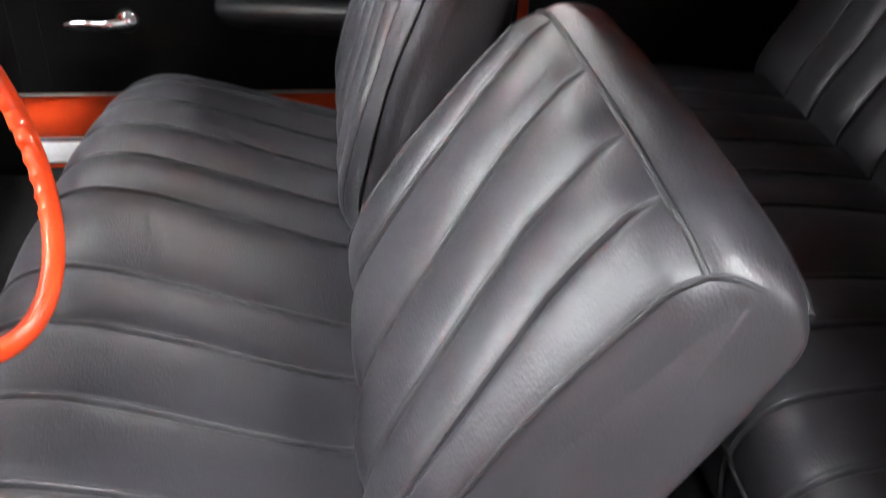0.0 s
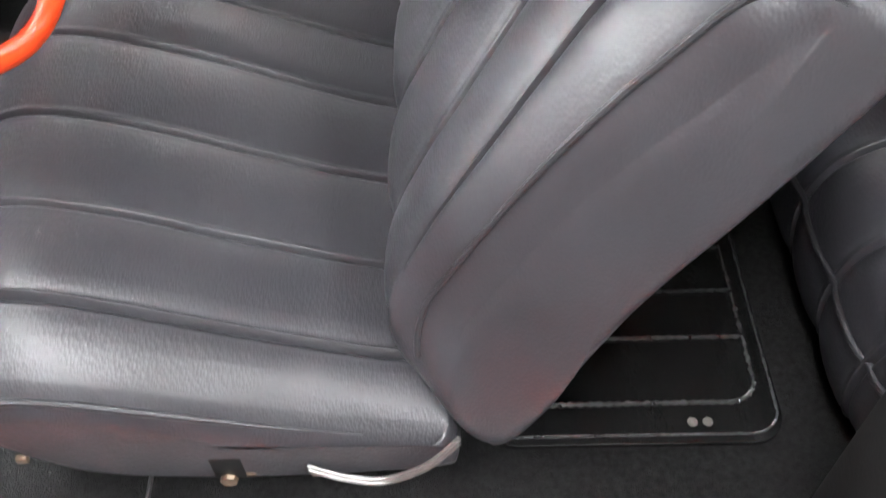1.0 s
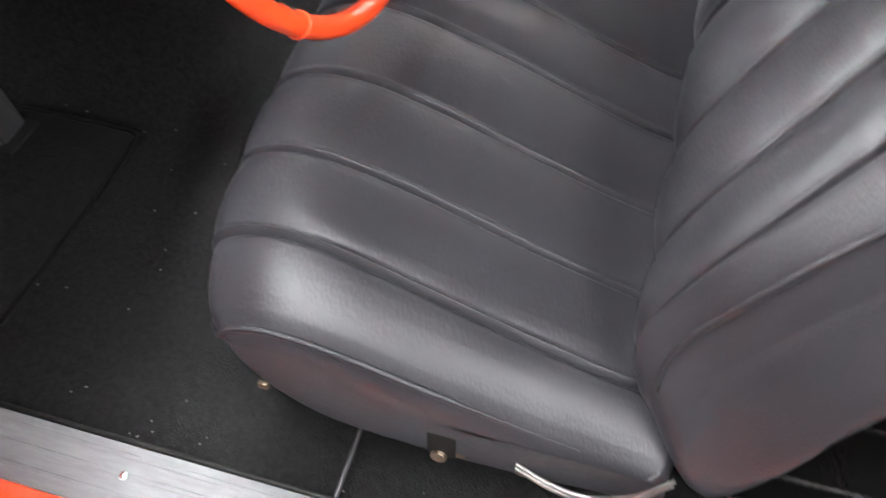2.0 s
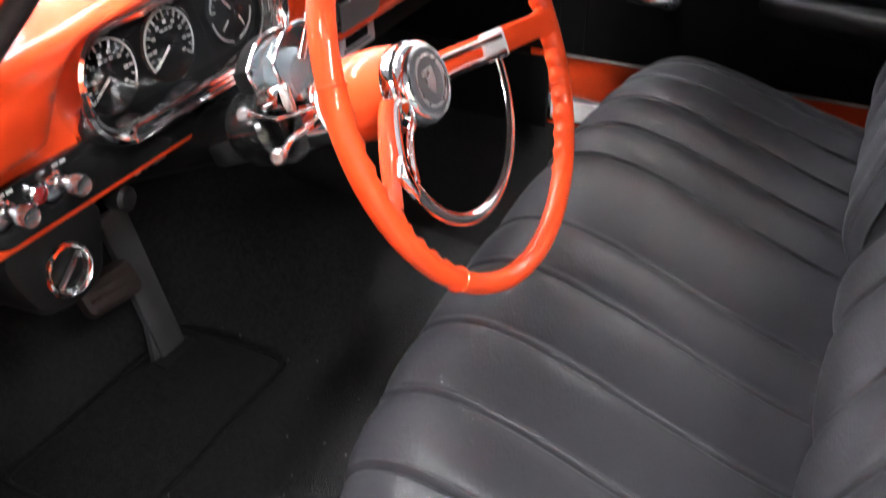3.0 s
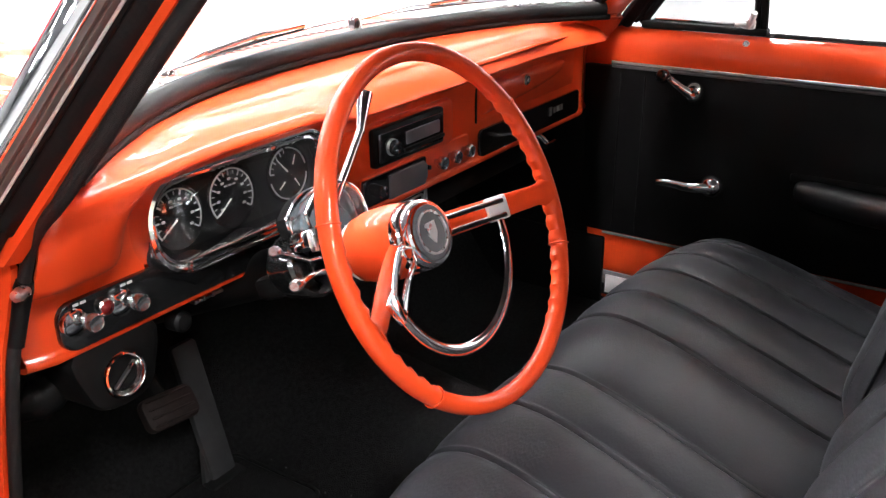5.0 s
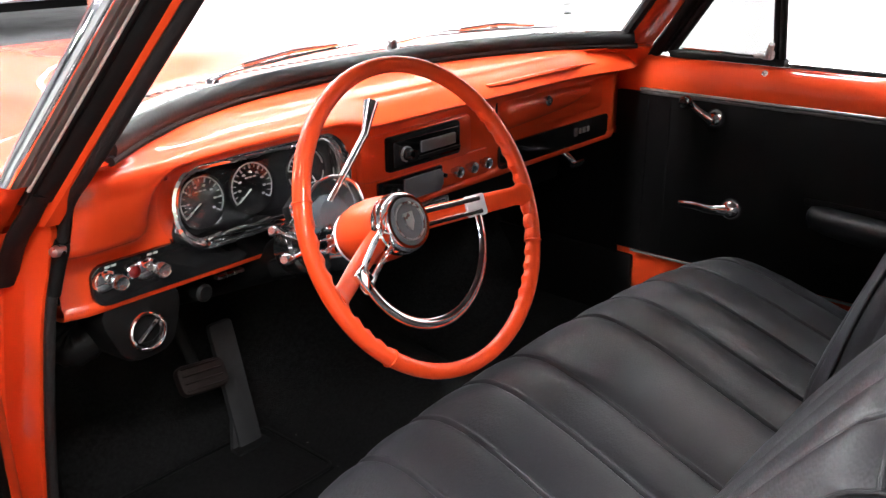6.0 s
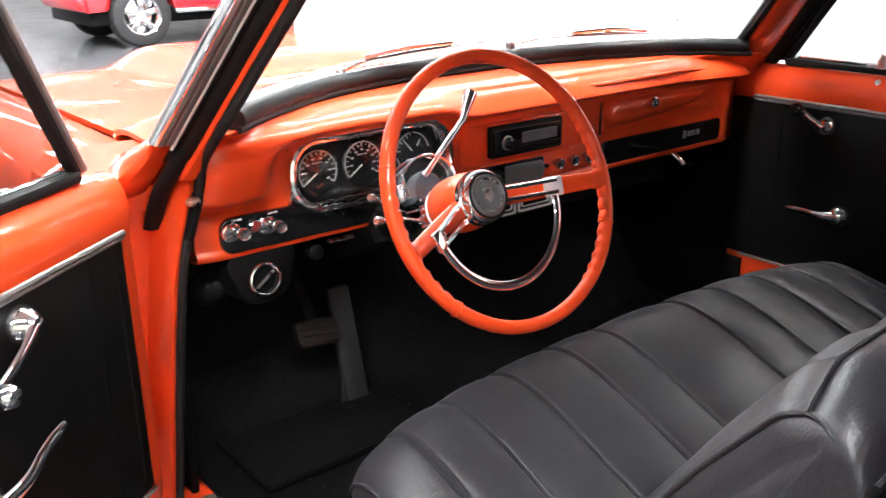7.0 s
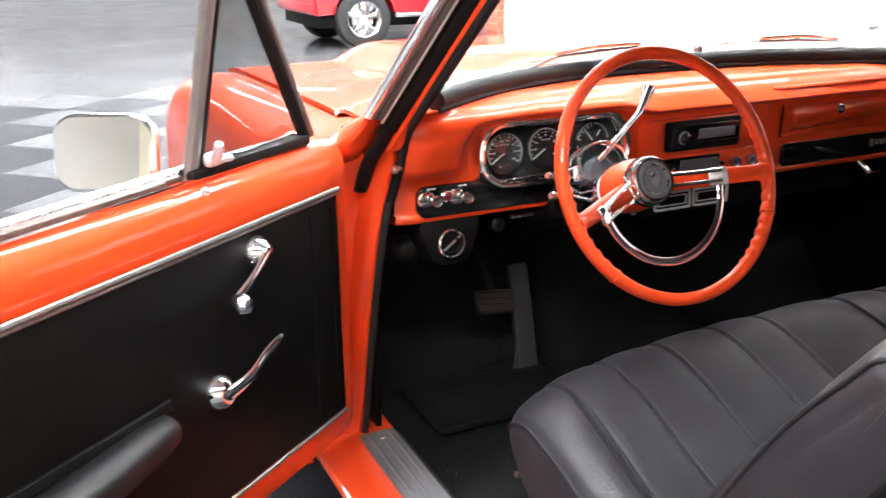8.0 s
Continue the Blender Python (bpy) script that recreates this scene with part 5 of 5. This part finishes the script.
def seat_back(profile, x0, x1, seams, label, edge):
    t = thing("seat_back", label, "car seat", ((x0 + x1) / 2, -0.47, 0.60), "front seat backs")
    o = ((x0 + x1) / 2, -0.47, 0.60)
    b, rg, on_back = channelled(profile, x0, x1, seams, 0.014, 0.030, 0.024, crown=0.012, crown_from=0.70, soft=(0.06, 0.37), depth=0.020, firm=(0.50, 0.62, 0.5), rear=0.45, droop=(0.024, 0.11, 0.72, 0.90), fan=0.25, taper=0.034, rake=0.018)
    part("cushion", b, LEATHER, t, origin=o, angle=80)
    n = len(rg)
    top_i = int(n * 0.405)
    back_i = int(n * 0.60)
    for e, s in ((x0, 1), (x1, -1)):
        x = e + s * edge
        part("piping", tube([on_back(x, i, 0.0015) for i in range(int(n * 0.10), top_i + 1)], 0.0030, 8), PIPING, t, "", o)
        part("piping", tube([on_back(x - s * 0.012 * min(1.0, 2.5 * (i - top_i) / (back_i - top_i)), i, 0.001 - 0.012 * smooth(top_i, back_i, i)) for i in range(top_i, back_i)], 0.0030, 8), PIPING, t, "", o)
    part("piping", tube([on_back(x0 + edge + (x1 - x0 - 2 * edge) * k / 60, top_i, 0.0015) for k in range(61)], 0.0030, 8), PIPING, t, "", o)
    part("piping", tube([on_back(x0 + 0.012 + (x1 - x0 - 0.024) * k / 40, back_i, 0.0) for k in range(41)], 0.004, 8), PIPING, t, "", o)
    return t


seat_back(DBACK, -0.645, -0.030, BSEAMS, "black leather driver seat back with channels, leaning back", 0.017)


def leaned(prof, deg, py=-0.42, pz=0.56):
    a = radians(deg)
    return [(py + (y - py) * math.cos(a) - (z - pz) * math.sin(a), pz + (y - py) * math.sin(a) + (z - pz) * math.cos(a)) for y, z in prof]


seat_back(leaned(DBACK, -15), -0.018, 0.575, [0.08, 0.18, 0.28, 0.38, 0.475], "black leather passenger seat back standing more upright", 0.017)

rear = thing("rear_bench_seat", "black leather rear bench seat with stitched channels", "car seat", (0, -1.08, 0.36))
O = (0, -1.08, 0.36)
RCUSH = [(-1.34, 0.42), (-1.10, 0.375), (-0.92, 0.375), (-0.865, 0.40), (-0.845, 0.46), (-0.850, 0.52), (-0.875, 0.562), (-0.93, 0.585), (-1.05, 0.590), (-1.18, 0.578), (-1.30, 0.560), (-1.36, 0.53), (-1.37, 0.47)]
b, rg, on_rear = channelled(RCUSH, -0.63, 0.63, SEAMS, 0.009, 0.06, 0.06, soft=(0.22, 0.86))
part("cushion", b, LEATHER, rear, origin=O, angle=80)
front = min(range(len(rg)), key=lambda i: abs(rg[i][0] + 0.848) + abs(rg[i][1] - 0.50))
part("piping", tube([on_rear(-0.615 + 1.23 * k / 80, front, 0.001) for k in range(81)], 0.0040, 8), PIPING, rear, "", O)
RBACK = [(-1.37, 0.54), (-1.29, 0.545), (-1.285, 0.60), (-1.345, 0.72), (-1.40, 0.85), (-1.425, 0.92), (-1.45, 0.945), (-1.48, 0.94), (-1.50, 0.90), (-1.49, 0.75), (-1.45, 0.60)]
b, rg, on_rear = channelled(RBACK, -0.66, 0.66, SEAMS, 0.006, 0.05, 0.05, soft=(0.1, 0.5))
part("backrest", b, LEATHER, rear, origin=O, angle=80)

# rear floor mat of ribbed vinyl
mat = thing("floor_mat", "glossy black ribbed vinyl mat on the rear floor", "floor mat", (-0.38, -0.66, 0.352), "floor mats")
O = (-0.38, -0.66, 0.352)
part("mat_body", plate(rounded(0.42, 0.318, 0.035, 6), 0.006, Matrix.Translation((-0.375, -0.655, 0.352)), 0.002), MATVINYL, mat, origin=O)
part("mat_border", tube([(p[0] - 0.370, p[1] - 0.655, 0.3595) for p in rounded(0.41, 0.308, 0.03, 6)], 0.0018, 8, True), MATRIB, mat, "raised mat border", O)
loop = [Vector((p[0] - 0.352, p[1] - 0.655, 0.360)) for p in rounded(0.372, 0.275, 0.03, 6)]
beads = []
for a, c in zip(loop, loop[1:] + loop[:1]):
    steps = max(1, round((c - a).length / 0.005))
    beads += [a.lerp(c, i / steps) for i in range(steps)]
part("mat_border", tube(beads, [0.0022 + 0.0014 * (i % 2) for i in range(len(beads))], 8, True), MATRIB, mat, "beaded mat border", O)
for k in range(4):
    x = -0.455 + 0.065 * k
    q = [(x, -0.79 + 0.27 * i / 44, 0.3605) for i in range(45)]
    part("mat_rib", tube(q, [0.0022 + 0.0013 * (i % 2) for i in range(45)], 8), MATRIB, mat, "", O)
for k in range(2):
    part("rivet", lathe([(0, 0), (0.0055, 0), (0.004, 0.002), (0, 0.0025)], 12, Matrix.Translation((-0.560, -0.718 - 0.016 * k, 0.358))), GREYBAND, mat, "pale rivet", O)
strip = tagged(part("carpet_binding", rbox((0.105, 0.004, 0.004), Matrix.Translation((-0.655, -0.163, 0.368)) @ Matrix.Rotation(radians(-6), 4, "Y"), 0.001, 1), PEDALGREY), "thin pale binding strip across the carpet edge", "trim", kind="structure")


# pale lint on the dark carpet
rnd = random.Random(5)
b = bmesh.new()
for k in range(64):
    x, y = (rnd.uniform(-0.68, -0.20), rnd.uniform(0.05, 0.48)) if k < 40 else (rnd.uniform(-0.69, -0.655), rnd.uniform(-0.75, 0.10))
    z = 0.318 + 0.02 * smooth(0.55, 0.70, abs(x)) + 0.03 * smooth(0.0, -0.3, y) + 0.0022
    a, l, w = rnd.uniform(0, math.tau), rnd.uniform(0.0006, 0.0018), rnd.uniform(0.0003, 0.0006)
    d, nn = Vector((math.cos(a), math.sin(a), 0)) * l, Vector((-math.sin(a), math.cos(a), 0)) * w
    c = Vector((x, y, z))
    q = [c - d - nn, c + d - nn, c + d + nn, c - d + nn]
    lo = [b.verts.new(v) for v in q]
    hi = [b.verts.new(v + Vector((0, 0, 0.0008))) for v in q]
    b.faces.new(hi)
    for m in range(4):
        b.faces.new((lo[m], lo[(m + 1) % 4], hi[(m + 1) % 4], hi[m]))
tagged(part("lint", b, PRINT), "scattered pale lint specks on the carpet", "lint", kind="stuff")


# ---- doors ----
def door(s, hinge, swing):
    """A door in its closed place, s the side, hung on its hinge and swung open."""
    d = thing("driver_door" if s < 0 else "passenger_door", "orange door with black vinyl panel, standing open" if s < 0 else "orange door with black vinyl panel, closed", "car door", hinge)
    O = hinge
    P = lambda x, y, z: (s * x, y, z)
    prof = [(0.686, 0.456), (0.682, 0.505), (0.684, 0.893), (0.6795, 0.912), (0.6785, 0.930), (0.683, 0.949), (0.693, 0.965), (0.707, 0.974), (0.722, 0.975), (0.765, 0.964), (0.79, 0.952), (0.835, 0.915), (0.862, 0.86), (0.868, 0.62), (0.858, 0.456), (0.848, 0.440), (0.70, 0.440)]
    if s > 0:  # the closed door reaches down to its sill
        prof = [(x, z - 0.034 if z < 0.46 else z) for x, z in prof]
    b = bmesh.new()
    rs = []
    for y, e in ((0.292, 1.0), (0.285, 0.35), (0.27, 0.1), (0.24, 0.0), (0.0, 0), (-0.4, 0), (-0.72, 0), (-0.745, 0.15), (-0.755, 0.8)):
        rs.append([P(x + (0.775 - x) * 0.25 * e, y, z + 0.03 * e * (1 if z < 0.5 else -0.3)) for x, z in prof])
    surface(b, rs, close_u=True, caps=True)
    shell = part("door_shell", b, ORANGE, d, origin=O)
    fy = 0.2375 if s < 0 else 0.297
    b = rbox((0.012, fy + 0.7175, 0.382), Matrix.Translation(P(0.676, (fy - 0.7175) / 2, 0.706)), 0.006)
    panel = part("door_panel", b, VINYL, d, "black vinyl door panel", O)
    for dx, dz, r in ((0.668, 0.9035, 0.0045), (0.670, 0.896, 0.0030)):
        part("trim_strip", tube([P(dx, 0.236, dz), P(dx, -0.24, dz), P(dx, -0.716, dz)], r, 8), DULLMETAL, panel, "chrome trim strip", O)
    part("trim_strip", tube([P(0.6685, 0.236, 0.514), P(0.6685, -0.24, 0.514), P(0.6685, -0.716, 0.514)], 0.0034, 8), DULLMETAL, panel, "thin metal strip", O)
    for yy in (0.16, 0.215):
        part("panel_crease", tube([P(0.6705, yy, 0.52), P(0.6700, yy, 0.70), P(0.6705, yy, 0.88)], 0.0015, 6), VINYL, panel, "", O)
    part("lock_screw", lathe([(0, 0), (0.007, 0), (0.006, 0.003), (0.003, 0.004), (0, 0.003)], 16, towards(P(0.692, -0.036, 0.962), (-s, 0, 0.3))), STEEL, shell, "", O)
    # window sill, vent window and division bar; the main glass is wound down
    part("window_sill", rbox((0.044, 0.93, 0.008), Matrix.Translation(P(0.742, -0.27, 0.9735)) @ Matrix.Rotation(radians(s * 14), 4, "Y"), 0.003), BROWNFELT if s < 0 else RUBBER, shell, "dark brown felt sill strip", O)
    part("outer_moulding", tube([P(0.772, 0.16, 0.9685), P(0.772, -0.73, 0.9685)], 0.0105, 10), STEEL, shell, "bright outer sill moulding", O)
    part("sill_felt", rbox((0.012, 0.66, 0.010), Matrix.Translation(P(0.7185, -0.41, 0.978)), 0.003), BROWNFELT if s < 0 else RUBBER, shell, "", O)
    part("sill_bead", tube([P(0.704, 0.10, 0.9765), P(0.704, -0.72, 0.9765)], 0.0028, 6), CHROME, shell, "thin chrome bead", O)
    vx = 0.715
    dy = 0.026 if s < 0 else 0.0  # the open door's vent sits a little further forward
    V = lambda y, z: Vector(P(vx - 0.26 * (z - 0.985), y + dy, z))
    f0, f1 = V(0.192, 0.985), V(-0.055, 1.30)
    b0, b1 = V(-0.061, 0.970), V(-0.066, 1.325)
    vent = part("vent_frame", tube([f0, f0.lerp(f1, 0.5), f1], 0.0105, 8, flat=0.8), RUBBER, d, "black vent window frame", O)
    part("frame_edge", tube([f0 + Vector((0, 0.017, 0.002)), f1 + Vector((0, 0.017, 0.002))], 0.007, 8), GREYBAND if s < 0 else RUBBER, vent, "", O)
    if s > 0:
        part("frame_seal", tube([f0 + Vector((-0.004, 0.036, -0.004)), f1 + Vector((-0.004, 0.036, -0.004))], 0.017, 10, flat=0.7), RUBBER, vent, "black door seal", O)
    part("vent_base", rbox((0.030, 0.262, 0.016), Matrix.Translation(V(0.060, 0.983)), 0.005), RUBBER, vent, "", O)
    part("vent_edge", tube([V(0.165, 0.9945), V(-0.045, 0.9945)], 0.0028, 6), CHROME, vent, "", O)
    part("division_bar", tube([b0, b0.lerp(b1, 0.5), b1], 0.0105 if s < 0 else 0.008, 8, flat=0.9), GREYBAND if s < 0 else RUBBER, vent, "window division bar", O)
    part("division_seal", tube([b0 + Vector((0, 0.014, 0)), b1 + Vector((0, 0.014, 0))], 0.0065, 8), RUBBER, vent, "", O)
    part("top_rail", tube([b1, Vector(P(vx - 0.088, -0.4, 1.345)), Vector(P(vx - 0.085, -0.74, 1.335))], 0.013, 8), CHROME, vent, "", O)
    b = bmesh.new()
    q = [V(0.188, 0.985), V(-0.045, 1.28), V(-0.050, 1.28), V(-0.050, 0.985)]
    b.faces.new([b.verts.new(v) for v in q])
    thicken(b, 0.004, (s, 0, 0))
    g = part("vent_glass", b, TINTED, vent, "tinted vent glass", O)
    g.visible_shadow = False
    L = lambda dx, y, z: tuple(V(y, z) + Vector((-s * dx, 0, 0)))
    lt = rbox((0.016, 0.026, 0.020), Matrix.Translation(L(0.014, -0.036, 1.000)), 0.006)
    tube([L(0.016, -0.036, 0.998), L(0.030, -0.046, 1.012), L(0.034, -0.052, 1.026)], [0.008, 0.007, 0.006], 8, bm=lt)
    tube([L(0.016, -0.036, 0.998), L(0.024, -0.024, 1.000), L(0.024, -0.012, 0.998)], [0.007, 0.006, 0.005], 8, bm=lt)
    # pale colour stands in for the white glint on the chrome
    part("vent_latch", lt, SHEENTRIM, vent, "chrome vent latch", O)
    # window crank
    cp = P(0.668, 0.030, 0.862) if s < 0 else P(0.668, 0.052, 0.858)
    kp = P(0.645, -0.052, 0.819) if s < 0 else P(0.648, 0.108, 0.893)
    m = towards(cp, (-s, 0, 0))
    crank = part("window_crank", lathe([(0, -0.003), (0.024, -0.003), (0.023, 0.004), (0.015, 0.016), (0.010, 0.022), (0, 0.023)], 28, m), CHROME, panel, "chrome window crank", O)
    a = Vector(cp) + Vector((-s * 0.018, 0, 0))
    part("crank_arm", tube(spline([a, a.lerp(Vector(kp), 0.5) + Vector((-s * 0.004, 0, 0)), Vector(kp)], 4), [0.010, 0.010, 0.009, 0.008, 0.008, 0.0075, 0.007, 0.007, 0.007], 10, flat=0.6, up=(s, 0, 0)), CHROME, crank, "", O)
    part("crank_knob", lathe([(0, 0), (0.010, 0), (0.014, 0.008), (0.014, 0.020), (0.010, 0.026), (0, 0.027)], 20, towards(kp, (-s, 0, 0))), CHROME if s < 0 else GLOSSBLACK, crank, "crank knob", O)
    # door handle
    hp = P(0.668, -0.071, 0.689) if s < 0 else P(0.668, -0.005, 0.666)
    tp = Vector(P(0.640, 0.038, 0.736)) if s < 0 else Vector(P(0.642, 0.108, 0.664))
    m = towards(hp, (-s, 0, 0))
    hd = part("door_handle", lathe([(0, -0.003), (0.026, -0.003), (0.025, 0.006), (0.016, 0.018), (0.008, 0.022), (0, 0.022)], 28, m), CHROME, panel, "chrome inner door handle", O)
    a = Vector(hp) + Vector((-s * 0.016, 0, 0))
    part("handle_lever", tube(spline([a, a.lerp(tp, 0.35) + Vector((-s * 0.006, 0, -0.002)), a.lerp(tp, 0.7), tp], 4), [0.012, 0.0115, 0.011, 0.010, 0.0095, 0.009, 0.009, 0.0085, 0.008, 0.008, 0.0075, 0.007, 0.005], 10, flat=0.55, up=(s, 0, 0)), CHROME, hd, "", O)
    # armrest
    b = bmesh.new()
    rs = []
    for y, w, h0, h1 in ((-0.172, 0.020, 0.676, 0.698), (-0.180, 0.038, 0.664, 0.708), (-0.21, 0.046, 0.656, 0.711), (-0.30, 0.054, 0.646, 0.706), (-0.42, 0.060, 0.640, 0.700), (-0.50, 0.052, 0.645, 0.702), (-0.53, 0.03, 0.655, 0.70)):
        sec = [(0.0, h0), (w * 0.55, h0 + 0.003), (w * 0.88, h0 + 0.35 * (h1 - h0)), (w, h0 + 0.72 * (h1 - h0)), (w * 0.86, h1 - 0.002), (w * 0.45, h1 + 0.003), (0.0, h1)]
        rs.append([P(0.672 - q.x, y, q.y) for q in spline([(u, v, 0) for u, v in sec], 4)])
    surface(b, rs, close_u=True, caps=True)
    arm = part("armrest", b, ARMREST, panel, "padded black armrest", O, 85)
    part("armrest_base", rbox((0.008, 0.36, 0.016), Matrix.Translation(P(0.668, -0.34, 0.714)), 0.003), SATINBLACK, arm, "", O)
    d.matrix_world = Matrix.Translation(hinge) @ Matrix.Rotation(radians(swing), 4, "Z")
    return d


HINGE = (-0.814, 0.379, 0.40)
SWING = -52.6
door(-1, HINGE, SWING)
door(1, (0.805, 0.367, 0.40), 0)

# outside mirror on the open door
hung = Matrix.Translation(HINGE) @ Matrix.Rotation(radians(SWING), 4, "Z") @ Matrix.Translation([-c for c in HINGE])
head = hung @ Vector((-0.912, 0.0, 0.985))
foot = hung @ Vector((-0.850, 0.105, 0.895))
mir = thing("door_mirror", "rectangular chrome outside mirror on the open door", "mirror", foot)
sight = (head - Vector((-1.25, -1.10, 1.272))).normalized()
mm = towards(head, Vector((-0.72, -0.69, 0.17)).normalized() - sight)
part("mirror_shell", plate(rounded(0.148, 0.114, 0.034, 6), 0.022, mm @ Matrix.Translation((0, 0, -0.024)), 0.004), CHROME, mir, origin=foot)
part("mirror_glass", plate(rounded(0.139, 0.105, 0.030, 6), 0.003, mm @ Matrix.Translation((0, 0, -0.001)), 0.001), MIRROR, mir, "mirror glass", foot, 5)
part("mirror_arm", tube(spline([foot, foot.lerp(head, 0.5) + Vector((0, 0.02, -0.01)), head + Vector((0, 0.02, -0.03))], 5), 0.011, 10), CHROME, mir, "", foot)
part("mirror_foot", lathe([(0, 0), (0.03, 0), (0.026, 0.008), (0.014, 0.014), (0, 0.014)], 20, Matrix.Translation(foot)), CHROME, mir, "", foot)

# ---- parked red car ----
red = thing("parked_car", "red parked truck with polished alloy wheels and black tyres", "car", (4.0, 10.3, 0))
O = (4.0, 10.3, 0)
b = bmesh.new()
rows = []
side = [(2.15, 0.42), (2.12, 0.62), (2.18, 0.95), (2.5, 1.05), (3.4, 1.10), (3.9, 1.62), (5.3, 1.66), (5.7, 1.15), (6.6, 1.1), (6.65, 0.6), (6.6, 0.42)]
arch = []
for cx in (5.75, 2.78):
    arch += [(cx + 0.42 * math.cos(radians(a)), 0.36 + 0.42 * math.sin(radians(a))) for a in range(10, 171, 16)]
outline = side + arch
for y in (9.86, 9.82, 11.48, 11.52):
    k = 0.0 if y in (9.82, 11.48) else 0.02
    rows.append([(x + (4.4 - x) * k, y, z + (0.8 - z) * k) for x, z in outline])
surface(b, rows, close_u=True, caps=True)
part("body", b, REDPAINT, red, origin=O)
part("side_step", rbox((2.2, 0.10, 0.06), Matrix.Translation((4.27, 9.80, 0.40)), 0.02), CHROME, red, "bright side step", O)
part("bumper", rbox((0.12, 1.6, 0.14), Matrix.Translation((2.16, 10.67, 0.50)), 0.05), REDPAINT, red, "", O)
part("underbody", rbox((4.2, 1.5, 0.2), Matrix.Translation((4.3, 10.67, 0.36)), 0.02), SATINBLACK, red, "", O)
for wx in (2.78, 5.75):
    for wy, a in ((9.92, -90), (11.42, 90)):
        e = Matrix.Translation((wx, wy, 0.36)) @ Matrix.Rotation(radians(90 if a < 0 else -90), 4, "X")
        w, r = 0.11, 0.36
        wh = part("wheel", lathe([(r * 0.62, -w), (r * 0.80, -w * 1.05), (r * 0.95, -w * 0.9), (r, -w * 0.6), (r, w * 0.6), (r * 0.95, w * 0.9), (r * 0.80, w * 1.05), (r * 0.62, w)], 40, e, ring=True), TYRE, red, "black tyre", O)
        rimb = lathe([(0.0, w * 0.5), (r * 0.16, w * 0.5), (r * 0.18, w * 0.2), (r * 0.5, -w * 0.1), (r * 0.58, w * 0.8), (r * 0.66, w * 0.95), (r * 0.66, w * 0.7), (r * 0.6, -w * 0.5), (0.0, -w * 0.5)], 40, e)
        for k in range(5):
            rbox((r * 0.20, r * 0.44, 0.04), e @ Matrix.Rotation(k * math.tau / 5, 4, "Z") @ Matrix.Translation((0, r * 0.36, w * 0.55)), 0.01, 2, rimb)
        part("rim", rimb, ALLOY, wh, "polished five-spoke rim", O)

# ---- checkered tiles ----
TS = 0.61
ca, sa = math.cos(radians(44)), math.sin(radians(44))
tile_meshes = []
for mt in (TILELIGHT, TILEDARK):
    me = finish(rbox((TS - 0.003, TS - 0.003, 0.006), None, 0.001, 1))
    me.materials.append(mt)
    tile_meshes.append(me)
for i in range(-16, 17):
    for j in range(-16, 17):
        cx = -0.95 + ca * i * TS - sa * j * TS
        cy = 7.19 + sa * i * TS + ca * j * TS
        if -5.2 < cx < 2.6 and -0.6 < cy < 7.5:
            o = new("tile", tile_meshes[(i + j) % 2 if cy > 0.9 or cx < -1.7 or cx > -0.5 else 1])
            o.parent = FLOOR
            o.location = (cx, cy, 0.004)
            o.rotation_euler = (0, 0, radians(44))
